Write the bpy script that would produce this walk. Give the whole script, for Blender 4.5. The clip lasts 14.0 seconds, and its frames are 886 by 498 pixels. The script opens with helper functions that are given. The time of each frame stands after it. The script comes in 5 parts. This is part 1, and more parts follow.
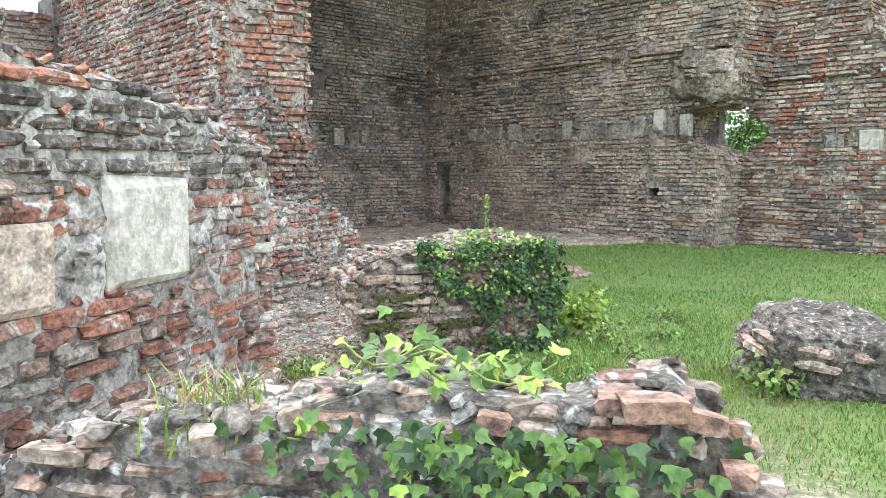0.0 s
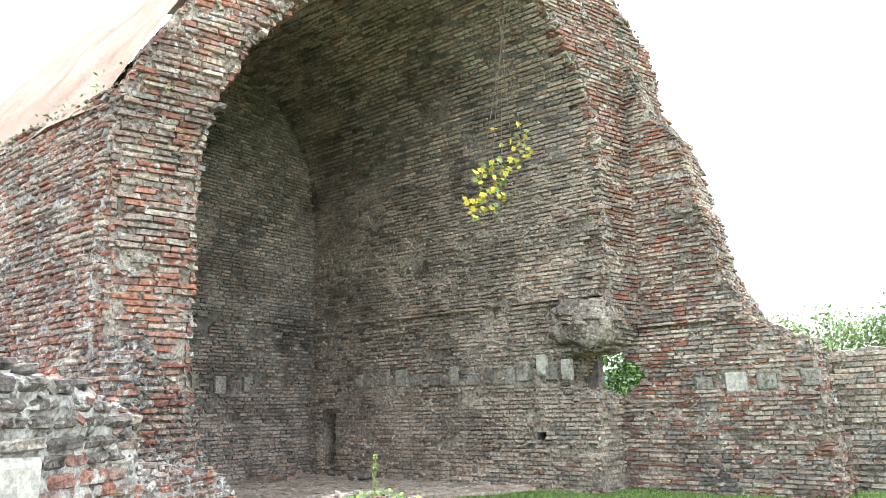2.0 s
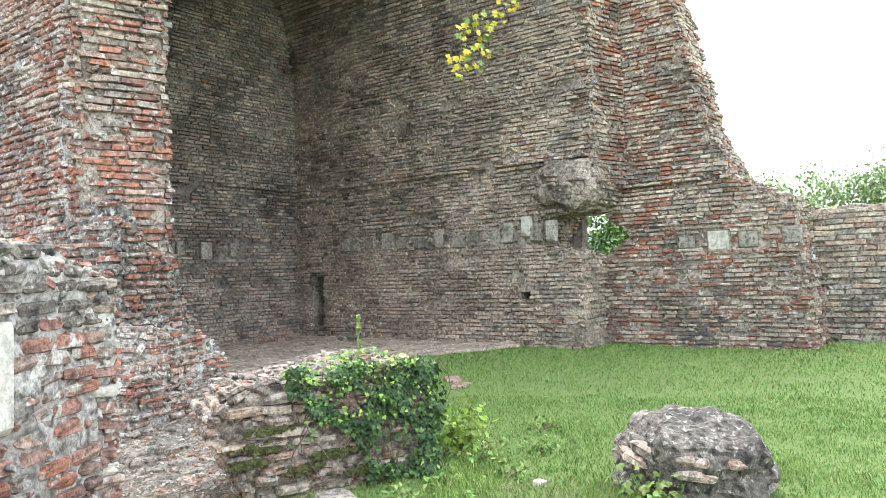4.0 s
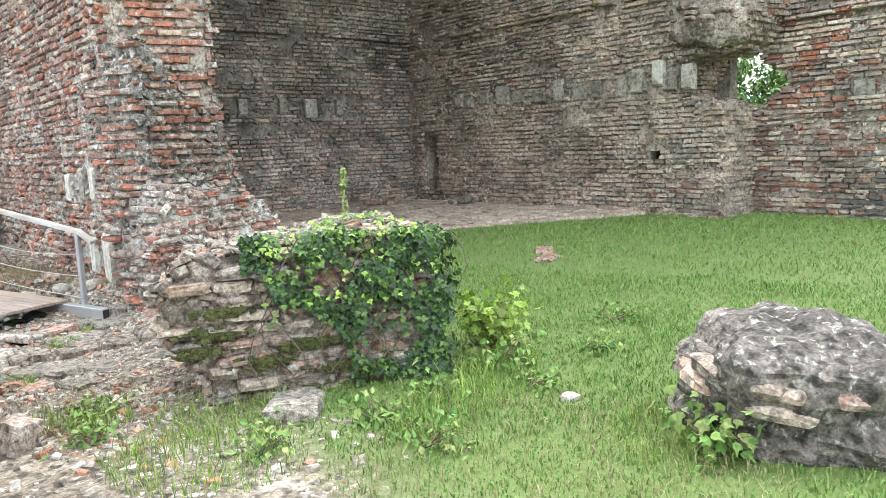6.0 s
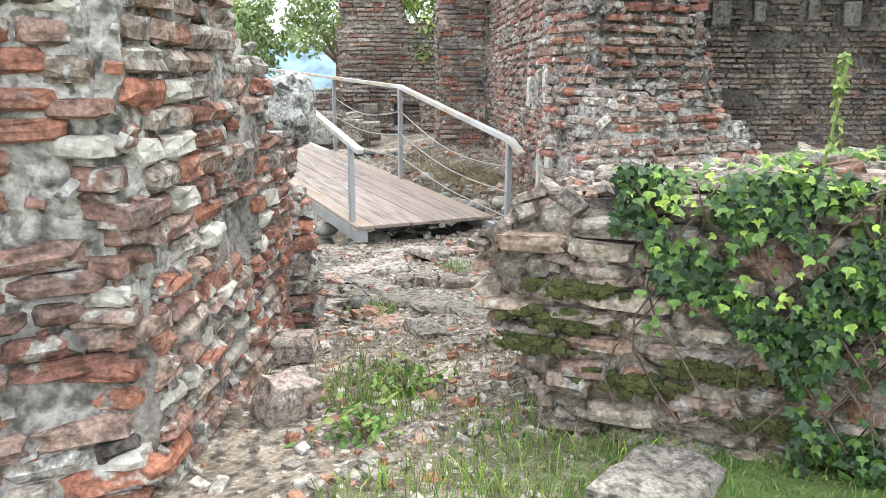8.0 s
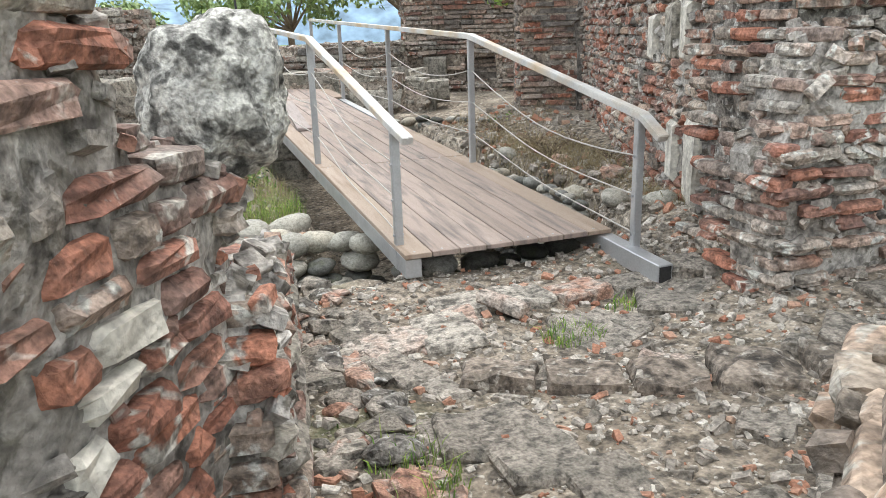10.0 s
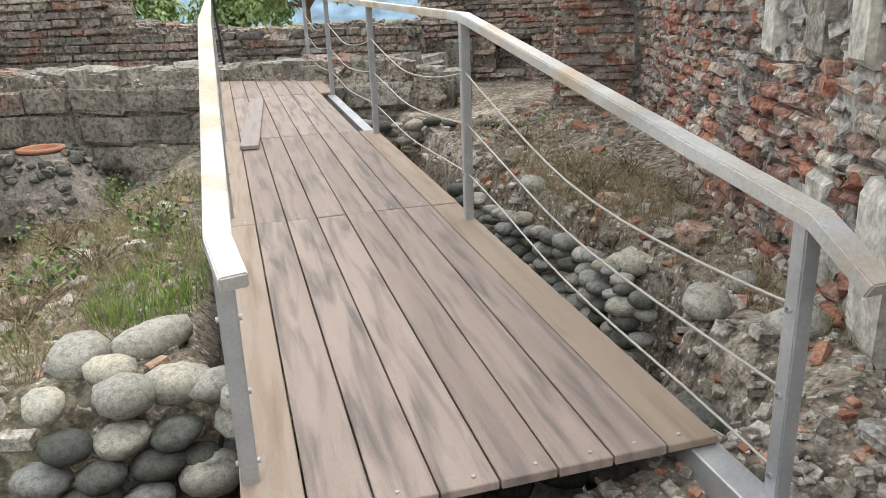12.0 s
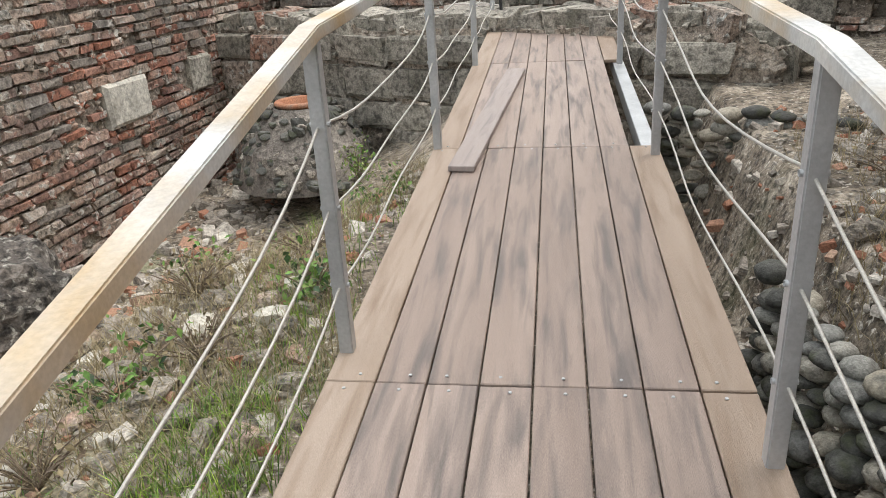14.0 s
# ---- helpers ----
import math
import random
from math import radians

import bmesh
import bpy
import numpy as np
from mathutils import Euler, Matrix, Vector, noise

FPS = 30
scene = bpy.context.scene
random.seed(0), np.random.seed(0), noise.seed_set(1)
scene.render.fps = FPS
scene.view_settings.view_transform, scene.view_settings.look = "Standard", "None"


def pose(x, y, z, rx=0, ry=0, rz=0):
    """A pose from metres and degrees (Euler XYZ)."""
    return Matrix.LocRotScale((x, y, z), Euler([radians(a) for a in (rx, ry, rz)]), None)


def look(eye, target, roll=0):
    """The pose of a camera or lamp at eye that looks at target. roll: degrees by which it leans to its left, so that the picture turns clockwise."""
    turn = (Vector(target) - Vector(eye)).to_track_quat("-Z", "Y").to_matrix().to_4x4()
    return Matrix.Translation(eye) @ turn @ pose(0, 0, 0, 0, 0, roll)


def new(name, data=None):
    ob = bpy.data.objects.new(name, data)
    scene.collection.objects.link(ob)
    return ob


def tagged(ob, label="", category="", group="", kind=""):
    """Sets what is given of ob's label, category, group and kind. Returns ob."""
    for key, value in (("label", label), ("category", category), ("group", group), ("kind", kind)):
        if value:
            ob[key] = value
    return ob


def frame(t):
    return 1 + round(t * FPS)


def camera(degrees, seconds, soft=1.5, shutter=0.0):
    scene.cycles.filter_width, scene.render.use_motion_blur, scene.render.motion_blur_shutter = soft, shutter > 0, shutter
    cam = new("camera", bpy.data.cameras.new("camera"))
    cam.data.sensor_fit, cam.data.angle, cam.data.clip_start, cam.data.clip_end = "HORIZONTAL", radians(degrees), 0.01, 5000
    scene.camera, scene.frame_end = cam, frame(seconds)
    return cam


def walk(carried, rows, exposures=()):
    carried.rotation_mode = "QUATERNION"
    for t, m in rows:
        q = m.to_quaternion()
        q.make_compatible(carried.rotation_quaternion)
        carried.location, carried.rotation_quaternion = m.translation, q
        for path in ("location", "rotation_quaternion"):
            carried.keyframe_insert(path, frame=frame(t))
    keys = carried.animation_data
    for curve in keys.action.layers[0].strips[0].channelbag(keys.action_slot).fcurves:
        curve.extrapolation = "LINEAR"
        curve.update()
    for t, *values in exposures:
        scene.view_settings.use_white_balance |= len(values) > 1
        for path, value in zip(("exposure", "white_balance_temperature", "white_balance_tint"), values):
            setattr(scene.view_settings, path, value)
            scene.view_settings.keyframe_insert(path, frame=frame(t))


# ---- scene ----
cam = camera(61.1, 14.0, soft=0.5)
PATH = [
    (0, (-6.67, -6.145, 1.369), (-4.85, -5.342, 1.16), -0.0),
    (0.5, (-6.676, -6.153, 1.434), (-4.783, -5.505, 1.448), -0.4),
    (1, (-6.661, -6.134, 1.469), (-4.76, -5.548, 1.668), -0.7),
    (1.5, (-6.667, -6.143, 1.492), (-4.773, -5.597, 1.826), -0.9),
    (2, (-6.642, -6.133, 1.498), (-4.755, -5.623, 1.916), -1.2),
    (2.5, (-6.618, -6.114, 1.493), (-4.723, -5.628, 1.91), -1.6),
    (3, (-6.621, -6.119, 1.479), (-4.706, -5.648, 1.808), -1.9),
    (3.5, (-6.613, -6.139, 1.452), (-4.678, -5.671, 1.648), -2.2),
    (3.7, (-6.588, -6.109, 1.484), (-4.646, -5.647, 1.61), -2.4),
    (5.8, (-4.973, -6.565, 1.314), (-3.168, -5.747, 1.04), -2.5),
    (6, (-4.761, -6.556, 1.294), (-2.997, -5.656, 1.016), -2.3),
    (6.5, (-4.274, -6.506, 1.282), (-2.663, -5.357, 0.993), -0.7),
    (7, (-3.821, -6.331, 1.204), (-2.517, -4.851, 0.871), 0.0),
    (7.5, (-3.479, -5.976, 1.145), (-2.456, -4.304, 0.745), 0.5),
    (8, (-3.136, -5.607, 1.105), (-2.303, -3.844, 0.658), 0.3),
    (8.2, (-3.04, -5.442, 1.111), (-2.281, -3.652, 0.642), 0.3),
    (10.3, (-2.151, -3.286, 1.071), (-1.52, -1.478, 0.494), -1.7),
    (10.5, (-2.048, -3.073, 1.094), (-1.418, -1.267, 0.509), -1.6),
    (11, (-1.799, -2.519, 1.029), (-1.174, -0.717, 0.427), -1.6),
    (11.5, (-1.462, -2.013, 1.042), (-0.882, -0.202, 0.423), -1.9),
    (12, (-1.166, -1.496, 1.059), (-0.658, 0.336, 0.44), -2.2),
    (12.5, (-0.901, -0.92, 1.072), (-0.455, 0.932, 0.462), -1.5),
    (13, (-0.691, -0.484, 1.159), (-0.593, 1.401, 0.495), -3.0),
    (13.5, (-0.66, -0.007, 1.172), (-0.768, 1.845, 0.425), -2.6),
    (14, (-0.565, 0.492, 1.251), (-0.857, 2.309, 0.469), -3.6),
]
walk(cam, [(t, look(eye, target, roll)) for t, eye, target, roll in PATH],
     exposures=[(0, 1.78, 6250, 10), (2.0, 1.98, 6300, 10), (3.5, 1.96, 6300, 10), (6.5, 1.9, 6450, 9), (8.0, 1.65, 6450, 10), (10.5, 1.23, 6750, 10), (14.0, 1.0, 6850, 11)])

# ---- sky and sun: bright overcast day ----
world = bpy.data.worlds.new("overcast_sky")
scene.world = world
world.use_nodes = True
wn = world.node_tree
wn.nodes.clear()
sky = wn.nodes.new("ShaderNodeTexSky")
sky.sky_type, sky.sun_disc = "NISHITA", False
sky.sun_elevation, sky.sun_rotation = radians(66), radians(54)
sky.air_density, sky.dust_density = 1.0, 4.0
hsv = wn.nodes.new("ShaderNodeHueSaturation")
hsv.inputs["Saturation"].default_value = 0.25
bg = wn.nodes.new("ShaderNodeBackground")
bg.inputs["Strength"].default_value = 0.15
wout = wn.nodes.new("ShaderNodeOutputWorld")
wn.links.new(sky.outputs[0], hsv.inputs["Color"])
cloud = wn.nodes.new("ShaderNodeMix")
cloud.data_type = "RGBA"
cloud.inputs["Factor"].default_value = 0.6
cloud.inputs["B"].default_value = (6.6, 7.25, 7.8, 1.0)
wn.links.new(hsv.outputs[0], cloud.inputs["A"])
wn.links.new(cloud.outputs["Result"], bg.inputs["Color"])
wn.links.new(bg.outputs[0], wout.inputs["Surface"])
sun = new("sun", bpy.data.lights.new("sun", "SUN"))
sun.data.energy, sun.data.angle, sun.data.color = .5, radians(22), (1.0, 0.96, 0.9)
SUN_FROM = Vector((0.42, 0.30, 1.15))
sun.matrix_world = look(SUN_FROM * 30, (0, 0, 0))


# ---- materials ----
def material(name, colors, scale=3.0, rough=0.85, bump=0.4, fine=60.0, stain=None, stain_scale=0.8,
             stain_at=0.55, island=0.5, metal=0.0, stretch=None, stain_soft=0.12, piece="island", bump_size=0.02, grain=0.75,
             crust=None, pit=0.0, weather=0.0):
    """Colours mixed by a coarse noise and by chance from piece to piece, a stain over them, fine grain in bump.
    crust: (colour, scale, threshold) of mortar or lichen clinging in spots; pit: dark spots, dirt and painted shade of
    small crevices; weather: broad grime."""
    m = bpy.data.materials.new(name)
    m.use_nodes = True
    nt = m.node_tree
    b = nt.nodes["Principled BSDF"]
    geo = nt.nodes.new("ShaderNodeNewGeometry")
    tex = nt.nodes.new("ShaderNodeTexCoord")
    src = tex.outputs["Object"] if stretch else geo.outputs["Position"]
    if stretch:
        mp = nt.nodes.new("ShaderNodeMapping")
        mp.inputs["Scale"].default_value = stretch
        nt.links.new(src, mp.inputs["Vector"])
        src = mp.outputs["Vector"]
    if piece == "object":
        inf = nt.nodes.new("ShaderNodeObjectInfo")
        add = nt.nodes.new("ShaderNodeVectorMath")
        add.operation = "MULTIPLY_ADD"
        comb = nt.nodes.new("ShaderNodeCombineXYZ")
        for i in range(3):
            nt.links.new(inf.outputs["Random"], comb.inputs[i])
        add.inputs[1].default_value = (37.0, 53.0, 71.0)
        nt.links.new(comb.outputs[0], add.inputs[0])
        nt.links.new(src, add.inputs[2])
        src = add.outputs[0]
        rnd = inf.outputs["Random"]
    else:
        inf = nt.nodes.new("ShaderNodeObjectInfo")
        both = nt.nodes.new("ShaderNodeMath")
        both.operation = "ADD"
        nt.links.new(geo.outputs["Random Per Island"], both.inputs[0])
        nt.links.new(inf.outputs["Random"], both.inputs[1])
        fr = nt.nodes.new("ShaderNodeMath")
        fr.operation = "FRACT"
        nt.links.new(both.outputs[0], fr.inputs[0])
        rnd = fr.outputs[0]

    def noise_tex(s, detail=6.0, dist=0.0):
        n = nt.nodes.new("ShaderNodeTexNoise")
        n.inputs["Scale"].default_value, n.inputs["Detail"].default_value = s, detail
        n.inputs["Distortion"].default_value = dist
        nt.links.new(src, n.inputs["Vector"])
        return n.outputs["Fac"]

    def math_node(op, a, b2):
        n = nt.nodes.new("ShaderNodeMath")
        n.operation = op
        for i, q in enumerate((a, b2)):
            if isinstance(q, (int, float)):
                n.inputs[i].default_value = q
            else:
                nt.links.new(q, n.inputs[i])
        return n.outputs[0]
    n1 = noise_tex(scale)
    spread = math_node("MULTIPLY", n1, 1.0 - island)
    fac = math_node("ADD", spread, math_node("MULTIPLY", rnd, island))
    ramp = nt.nodes.new("ShaderNodeValToRGB")
    els = ramp.color_ramp.elements
    lo, hi = 0.28 * (1 - island), 1 - 0.28 * (1 - island)
    k = len(colors)
    for i, c in enumerate(colors):
        p = lo + (hi - lo) * i / max(1, k - 1)
        e = els[i] if i < 2 and k > 1 else (els[0] if k == 1 else els.new(p))
        e.position, e.color = p, (*c, 1)
    nt.links.new(fac, ramp.inputs[0])
    col = ramp.outputs[0]

    def between(value, lo2, hi2, to_lo=0.0, to_hi=1.0):
        mr = nt.nodes.new("ShaderNodeMapRange")
        mr.inputs["From Min"].default_value, mr.inputs["From Max"].default_value = lo2, hi2
        mr.inputs["To Min"].default_value, mr.inputs["To Max"].default_value = to_lo, to_hi
        nt.links.new(value, mr.inputs["Value"])
        return mr.outputs[0]

    def mixed(fac2, under, over, blend="MIX"):
        mx = nt.nodes.new("ShaderNodeMix")
        mx.data_type, mx.blend_type = "RGBA", blend
        for socket, q in (("Factor", fac2), ("A", under), ("B", over)):
            if isinstance(q, float):
                mx.inputs[socket].default_value = q
            elif isinstance(q, tuple):
                mx.inputs[socket].default_value = (*q, 1)
            else:
                nt.links.new(q, mx.inputs[socket])
        return mx.outputs["Result"]
    if stain:
        col = mixed(between(noise_tex(stain_scale, 8.0, 0.4), stain_at - stain_soft, stain_at + stain_soft), col, stain)
    if crust:
        ccol, cscale, cat = crust
        col = mixed(between(noise_tex(cscale, 9.0, 0.7), cat - .03, cat + .03), col, ccol)
    if weather:
        col = mixed(weather, col, between(noise_tex(.85, 6.0, 0.8), .36, .64, .38, 1.3), "MULTIPLY")
    # Crevice shade painted into the colour: dark noise spots near the bump's scale.
    if pit:
        col = mixed(pit, col, between(noise_tex(fine * 0.3, 8.0), .35, .54, .1, 1.2), "MULTIPLY")
    n3 = noise_tex(fine, 4.0)
    g = nt.nodes.new("ShaderNodeMix")
    g.data_type, g.blend_type = "RGBA", "MULTIPLY"
    g.inputs["Factor"].default_value = grain
    gr = nt.nodes.new("ShaderNodeMapRange")
    gr.inputs["From Min"].default_value, gr.inputs["From Max"].default_value = 0.3, 0.7
    gr.inputs["To Min"].default_value, gr.inputs["To Max"].default_value = 0.45, 1.45
    nt.links.new(n3, gr.inputs["Value"])
    nt.links.new(col, g.inputs["A"])
    nt.links.new(gr.outputs[0], g.inputs["B"])
    nt.links.new(g.outputs["Result"], b.inputs["Base Color"])
    b.inputs["Roughness"].default_value, b.inputs["Metallic"].default_value = rough, metal
    if bump:
        bp = nt.nodes.new("ShaderNodeBump")
        bp.inputs["Strength"].default_value, bp.inputs["Distance"].default_value = bump, bump_size
        nt.links.new(math_node("ADD", noise_tex(fine * 0.35, 8.0), math_node("MULTIPLY", n3, 0.5)), bp.inputs["Height"])
        nt.links.new(bp.outputs[0], b.inputs["Normal"])
    return m


BRICK_RED = material("weathered_red_brick", [(.17, .115, .10), (.33, .145, .10), (.42, .18, .115), (.30, .20, .165), (.50, .36, .28)],
                     6, .9, .8, 70, (.20, .165, .145), 1.6, .61, .75, crust=((.50, .47, .42), 9, .60), pit=.6, weather=.6)
BRICK_GREY = material("lichen_grey_brick", [(.17, .145, .125), (.29, .225, .18), (.38, .31, .255), (.34, .18, .125), (.46, .415, .36)],
                      6, .92, .9, 70, (.38, .36, .32), 1.8, .58, .75, crust=((.47, .46, .42), 12, .60), pit=.7, weather=.6)
# Grey-brown brick with darker patches, used most on the vault's end wall.
BRICK_BROWN = material("patchy_brown_brick", [(.22, .195, .175), (.33, .29, .255), (.42, .35, .295), (.40, .28, .22), (.52, .455, .39)],
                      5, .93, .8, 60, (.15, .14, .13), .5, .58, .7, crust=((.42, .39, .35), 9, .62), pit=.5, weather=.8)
BRICK_TAN = material("dusty_tan_brick", [(.38, .325, .265), (.54, .45, .365), (.62, .52, .42), (.52, .36, .265), (.64, .56, .465)],
                     5, .92, .8, 60, (.36, .30, .24), .8, .56, .7, crust=((.60, .56, .49), 10, .61), pit=.5, weather=.6)
MORTAR_PALE = material("pale_lime_mortar", [(.26, .24, .215), (.44, .415, .38), (.62, .595, .56)], 7, .95, 1.0, 55, (.24, .215, .19), 2.4, .55, 0, grain=.6, crust=((.18, .165, .14), 14, .60), pit=.7, weather=.5)
MORTAR_BROWN = material("brown_mortar", [(.24, .20, .165), (.38, .32, .26), (.52, .455, .385)], 7, .95, 1.0, 70, (.17, .145, .12), 1.4, .56, 0, crust=((.50, .46, .40), 13, .62), pit=.7, weather=.5)
MORTAR_MID = material("dusty_brown_mortar", [(.30, .25, .205), (.44, .375, .305), (.56, .485, .405)], 7, .95, 1.0, 60, (.19, .16, .13), 1.2, .56, 0, crust=((.54, .49, .42), 12, .62), pit=.6, weather=.5)
MORTAR_DARK = material("dark_mortar", [(.17, .15, .13), (.27, .24, .21), (.38, .34, .29)], 5, .95, 1.0, 60, (.12, .11, .10), .6, .57, 0, pit=.5, weather=.7)
MORTAR_GREY = material("lichen_grey_rubble", [(.11, .10, .088), (.22, .20, .178), (.36, .34, .31)], 9, .95, 1.0, 80, (.12, .11, .09), 2.6, .56, 0, crust=((.50, .49, .46), 16, .60), pit=.8, weather=.5)
LUMP = material("dark_lichened_masonry", [(.08, .07, .065), (.17, .145, .125), (.28, .245, .215)], 8, .95, 1.0, 70, (.09, .08, .07), 3, .55, 0, crust=((.36, .34, .30), 20, .61), pit=.8, weather=.5)
STONE_WHITE = material("pale_limestone", [(.50, .47, .41), (.62, .59, .52), (.72, .69, .62)], 5, .85, .7, 50, (.36, .33, .28), 5, .6, .2, grain=0.4, pit=.35)
STONE_BLOCK = material("grey_sandstone_block", [(.25, .23, .20), (.36, .33, .28), (.45, .42, .36)], 6, .9, .9, 60, (.16, .15, .12), 3, .58, .4, pit=.6, weather=.5)
STONE_WORN = material("worn_buff_stone", [(.34, .31, .265), (.46, .425, .365), (.55, .51, .44)], 6, .9, .9, 60, (.24, .22, .18), 4, .58, .4, pit=.5)
ROCK_GREY = material("lichen_spotted_rock", [(.28, .27, .25), (.42, .41, .38), (.58, .57, .52)], 14, .9, 1.0, 90, (.09, .088, .08), 17, .57, .2, stain_soft=.05, pit=.8)
PEBBLE = material("river_pebble", [(.16, .16, .155), (.27, .27, .25), (.36, .35, .31), (.36, .32, .25), (.42, .40, .35)],
                  18, .75, .4, 130, (.14, .14, .12), 14, .66, .85, piece="object", grain=0.5, pit=.35)
PEBBLE_PALE = material("pale_river_pebble", [(.32, .31, .27), (.43, .41, .35), (.50, .45, .35)], 14, .75, .4, 130, (.34, .33, .28), 11, .62, .7, piece="object", grain=0.5, pit=.35)
PEBBLE_DARK = material("dark_olive_pebble", [(.06, .06, .055), (.11, .11, .10), (.16, .16, .145)], 18, .8, .4, 130, (.07, .08, .04), 12, .6, .85, piece="object", grain=0.5, pit=.35)
DECK = material("weathered_brown_decking", [(.25, .19, .16), (.33, .255, .215), (.39, .31, .27)], 1.6, .62, .25, 140, (.15, .125, .115), 2.2, .58, .35,
                stretch=(9, .9, 1), piece="object", grain=0.45)
DECK_EDGE = material("tan_decking_edge_board", [(.28, .205, .155), (.34, .26, .20), (.39, .31, .25)], 1.6, .62, .25, 140, (.24, .17, .12), 2, .6, .4, stretch=(9, .9, 1), piece="object", grain=0.4)
STEEL = material("galvanised_steel", [(.36, .37, .38), (.46, .47, .48), (.55, .56, .57)], 6, .42, .15, 90, None, island=.1, metal=.55, grain=0.15)
STEEL_RUST = material("galvanised_rail_with_rust", [(.44, .45, .45), (.56, .56, .55), (.66, .65, .62)], 5, .45, .15, 90, (.50, .36, .20), 2.6, .56, 0, metal=.35, grain=0.2)
CABLE = material("steel_cable", [(.42, .40, .37), (.52, .50, .46)], 30, .5, .2, 200, None, island=0, metal=.5, grain=0.3)
GRASS = material("fresh_grass", [(.07, .155, .03), (.11, .23, .045), (.16, .29, .06), (.25, .31, .10)], .8, .75, 0, 40, None, island=.6)
DRY = material("dry_grass", [(.22, .17, .09), (.32, .26, .15), (.40, .34, .22)], 2, .85, 0, 40, None, island=.7)
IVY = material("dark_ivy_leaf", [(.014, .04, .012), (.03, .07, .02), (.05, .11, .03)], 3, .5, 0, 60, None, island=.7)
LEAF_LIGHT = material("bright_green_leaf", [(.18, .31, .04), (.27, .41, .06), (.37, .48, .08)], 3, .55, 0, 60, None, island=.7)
LEAF_MID = material("green_ivy_leaf", [(.05, .11, .02), (.09, .18, .03), (.15, .25, .045)], 3, .5, 0, 60, None, island=.7)
LEAF_YELLOW = material("yellow_leaf", [(.55, .42, .03), (.68, .55, .05), (.42, .45, .06)], 3, .55, 0, 60, None, island=.8)
LEAF_TREE = material("tree_leaf", [(.05, .10, .025), (.09, .17, .04), (.14, .22, .06)], 2, .6, 0, 40, None, island=.6)
WOODY = material("twig_bark", [(.14, .10, .07), (.22, .17, .12)], 20, .9, .5, 80, None, island=.2)
MOSS = material("green_moss", [(.05, .058, .018), (.085, .095, .028), (.14, .135, .05)], 20, .95, .8, 120, None, island=.5)
TERRACOTTA = material("terracotta", [(.36, .15, .08), (.45, .20, .11), (.50, .27, .17)], 8, .8, .3, 80, (.30, .22, .17), 4, .6, .2)
BRICK_CHIP = material("broken_brick", [(.30, .15, .105), (.37, .21, .15), (.42, .30, .24), (.48, .43, .38)], 16, .9, .8, 90, (.44, .40, .35), 12, .58, .6, piece="object", pit=.7)
RUBBLE_STONE = material("pale_rubble_stone", [(.20, .175, .145), (.34, .30, .255), (.48, .435, .375)], 16, .9, .9, 90, (.17, .155, .13), 9, .56, .7, piece="object", pit=.7)
RENDER = material("orange_lime_render", [(.27, .17, .115), (.33, .225, .165), (.37, .28, .225)], 1.2, .9, .4, 30, (.40, .36, .28), .9, .58, 0)
KERB = material("brown_weathered_kerb", [(.19, .15, .12), (.29, .24, .195), (.40, .35, .30)], 9, .95, 1.0, 60, (.12, .10, .08), 5, .54, .4, crust=((.40, .36, .31), 16, .6), pit=.8)
PAVING = material("worn_terracotta_paving", [(.38, .30, .245), (.50, .40, .325), (.58, .48, .40)], 4, .85, .6, 60, (.30, .245, .20), 1.8, .56, .5, crust=((.56, .49, .41), 5, .58), pit=.4)
LOOSE_PLANK = material("grey_weathered_plank", [(.30, .25, .23), (.38, .33, .31)], 1.6, .7, .25, 140, (.22, .19, .18), 2.2, .6, .2, stretch=(9, .9, 1), grain=0.4)
BLACK = material("black_plastic_and_hollow_shade", [(.015, .015, .016), (.03, .03, .03)], 5, .5, .1, 60, None, island=0)
WHITE_PAINT = material("white_paint", [(.75, .75, .73), (.82, .82, .8)], 5, .6, .1, 60, None, island=0)


def ground_material():
    m = material("ground_soil_and_grass", [(.115, .094, .07), (.26, .215, .165), (.44, .385, .315)], 4.0, .95, 1.0, 60, (.16, .13, .10), 1.6, .57, 0, crust=((.50, .46, .40), 26, .62), pit=.8)
    nt = m.node_tree
    b = nt.nodes["Principled BSDF"]
    dirt = b.inputs["Base Color"].links[0].from_socket
    at = nt.nodes.new("ShaderNodeAttribute")
    at.attribute_name = "lawn"
    n = nt.nodes.new("ShaderNodeTexNoise")
    n.inputs["Scale"].default_value, n.inputs["Detail"].default_value = 2.2, 8
    rp = nt.nodes.new("ShaderNodeValToRGB")
    rp.color_ramp.elements[0].position, rp.color_ramp.elements[0].color = .3, (.075, .125, .03, 1)
    rp.color_ramp.elements[1].position, rp.color_ramp.elements[1].color = .72, (.19, .25, .075, 1)
    nt.links.new(n.outputs["Fac"], rp.inputs[0])
    mx = nt.nodes.new("ShaderNodeMix")
    mx.data_type = "RGBA"
    nt.links.new(at.outputs["Fac"], mx.inputs["Factor"])
    nt.links.new(dirt, mx.inputs["A"])
    nt.links.new(rp.outputs[0], mx.inputs["B"])
    nt.links.new(mx.outputs["Result"], b.inputs["Base Color"])
    return m


GROUND = ground_material()


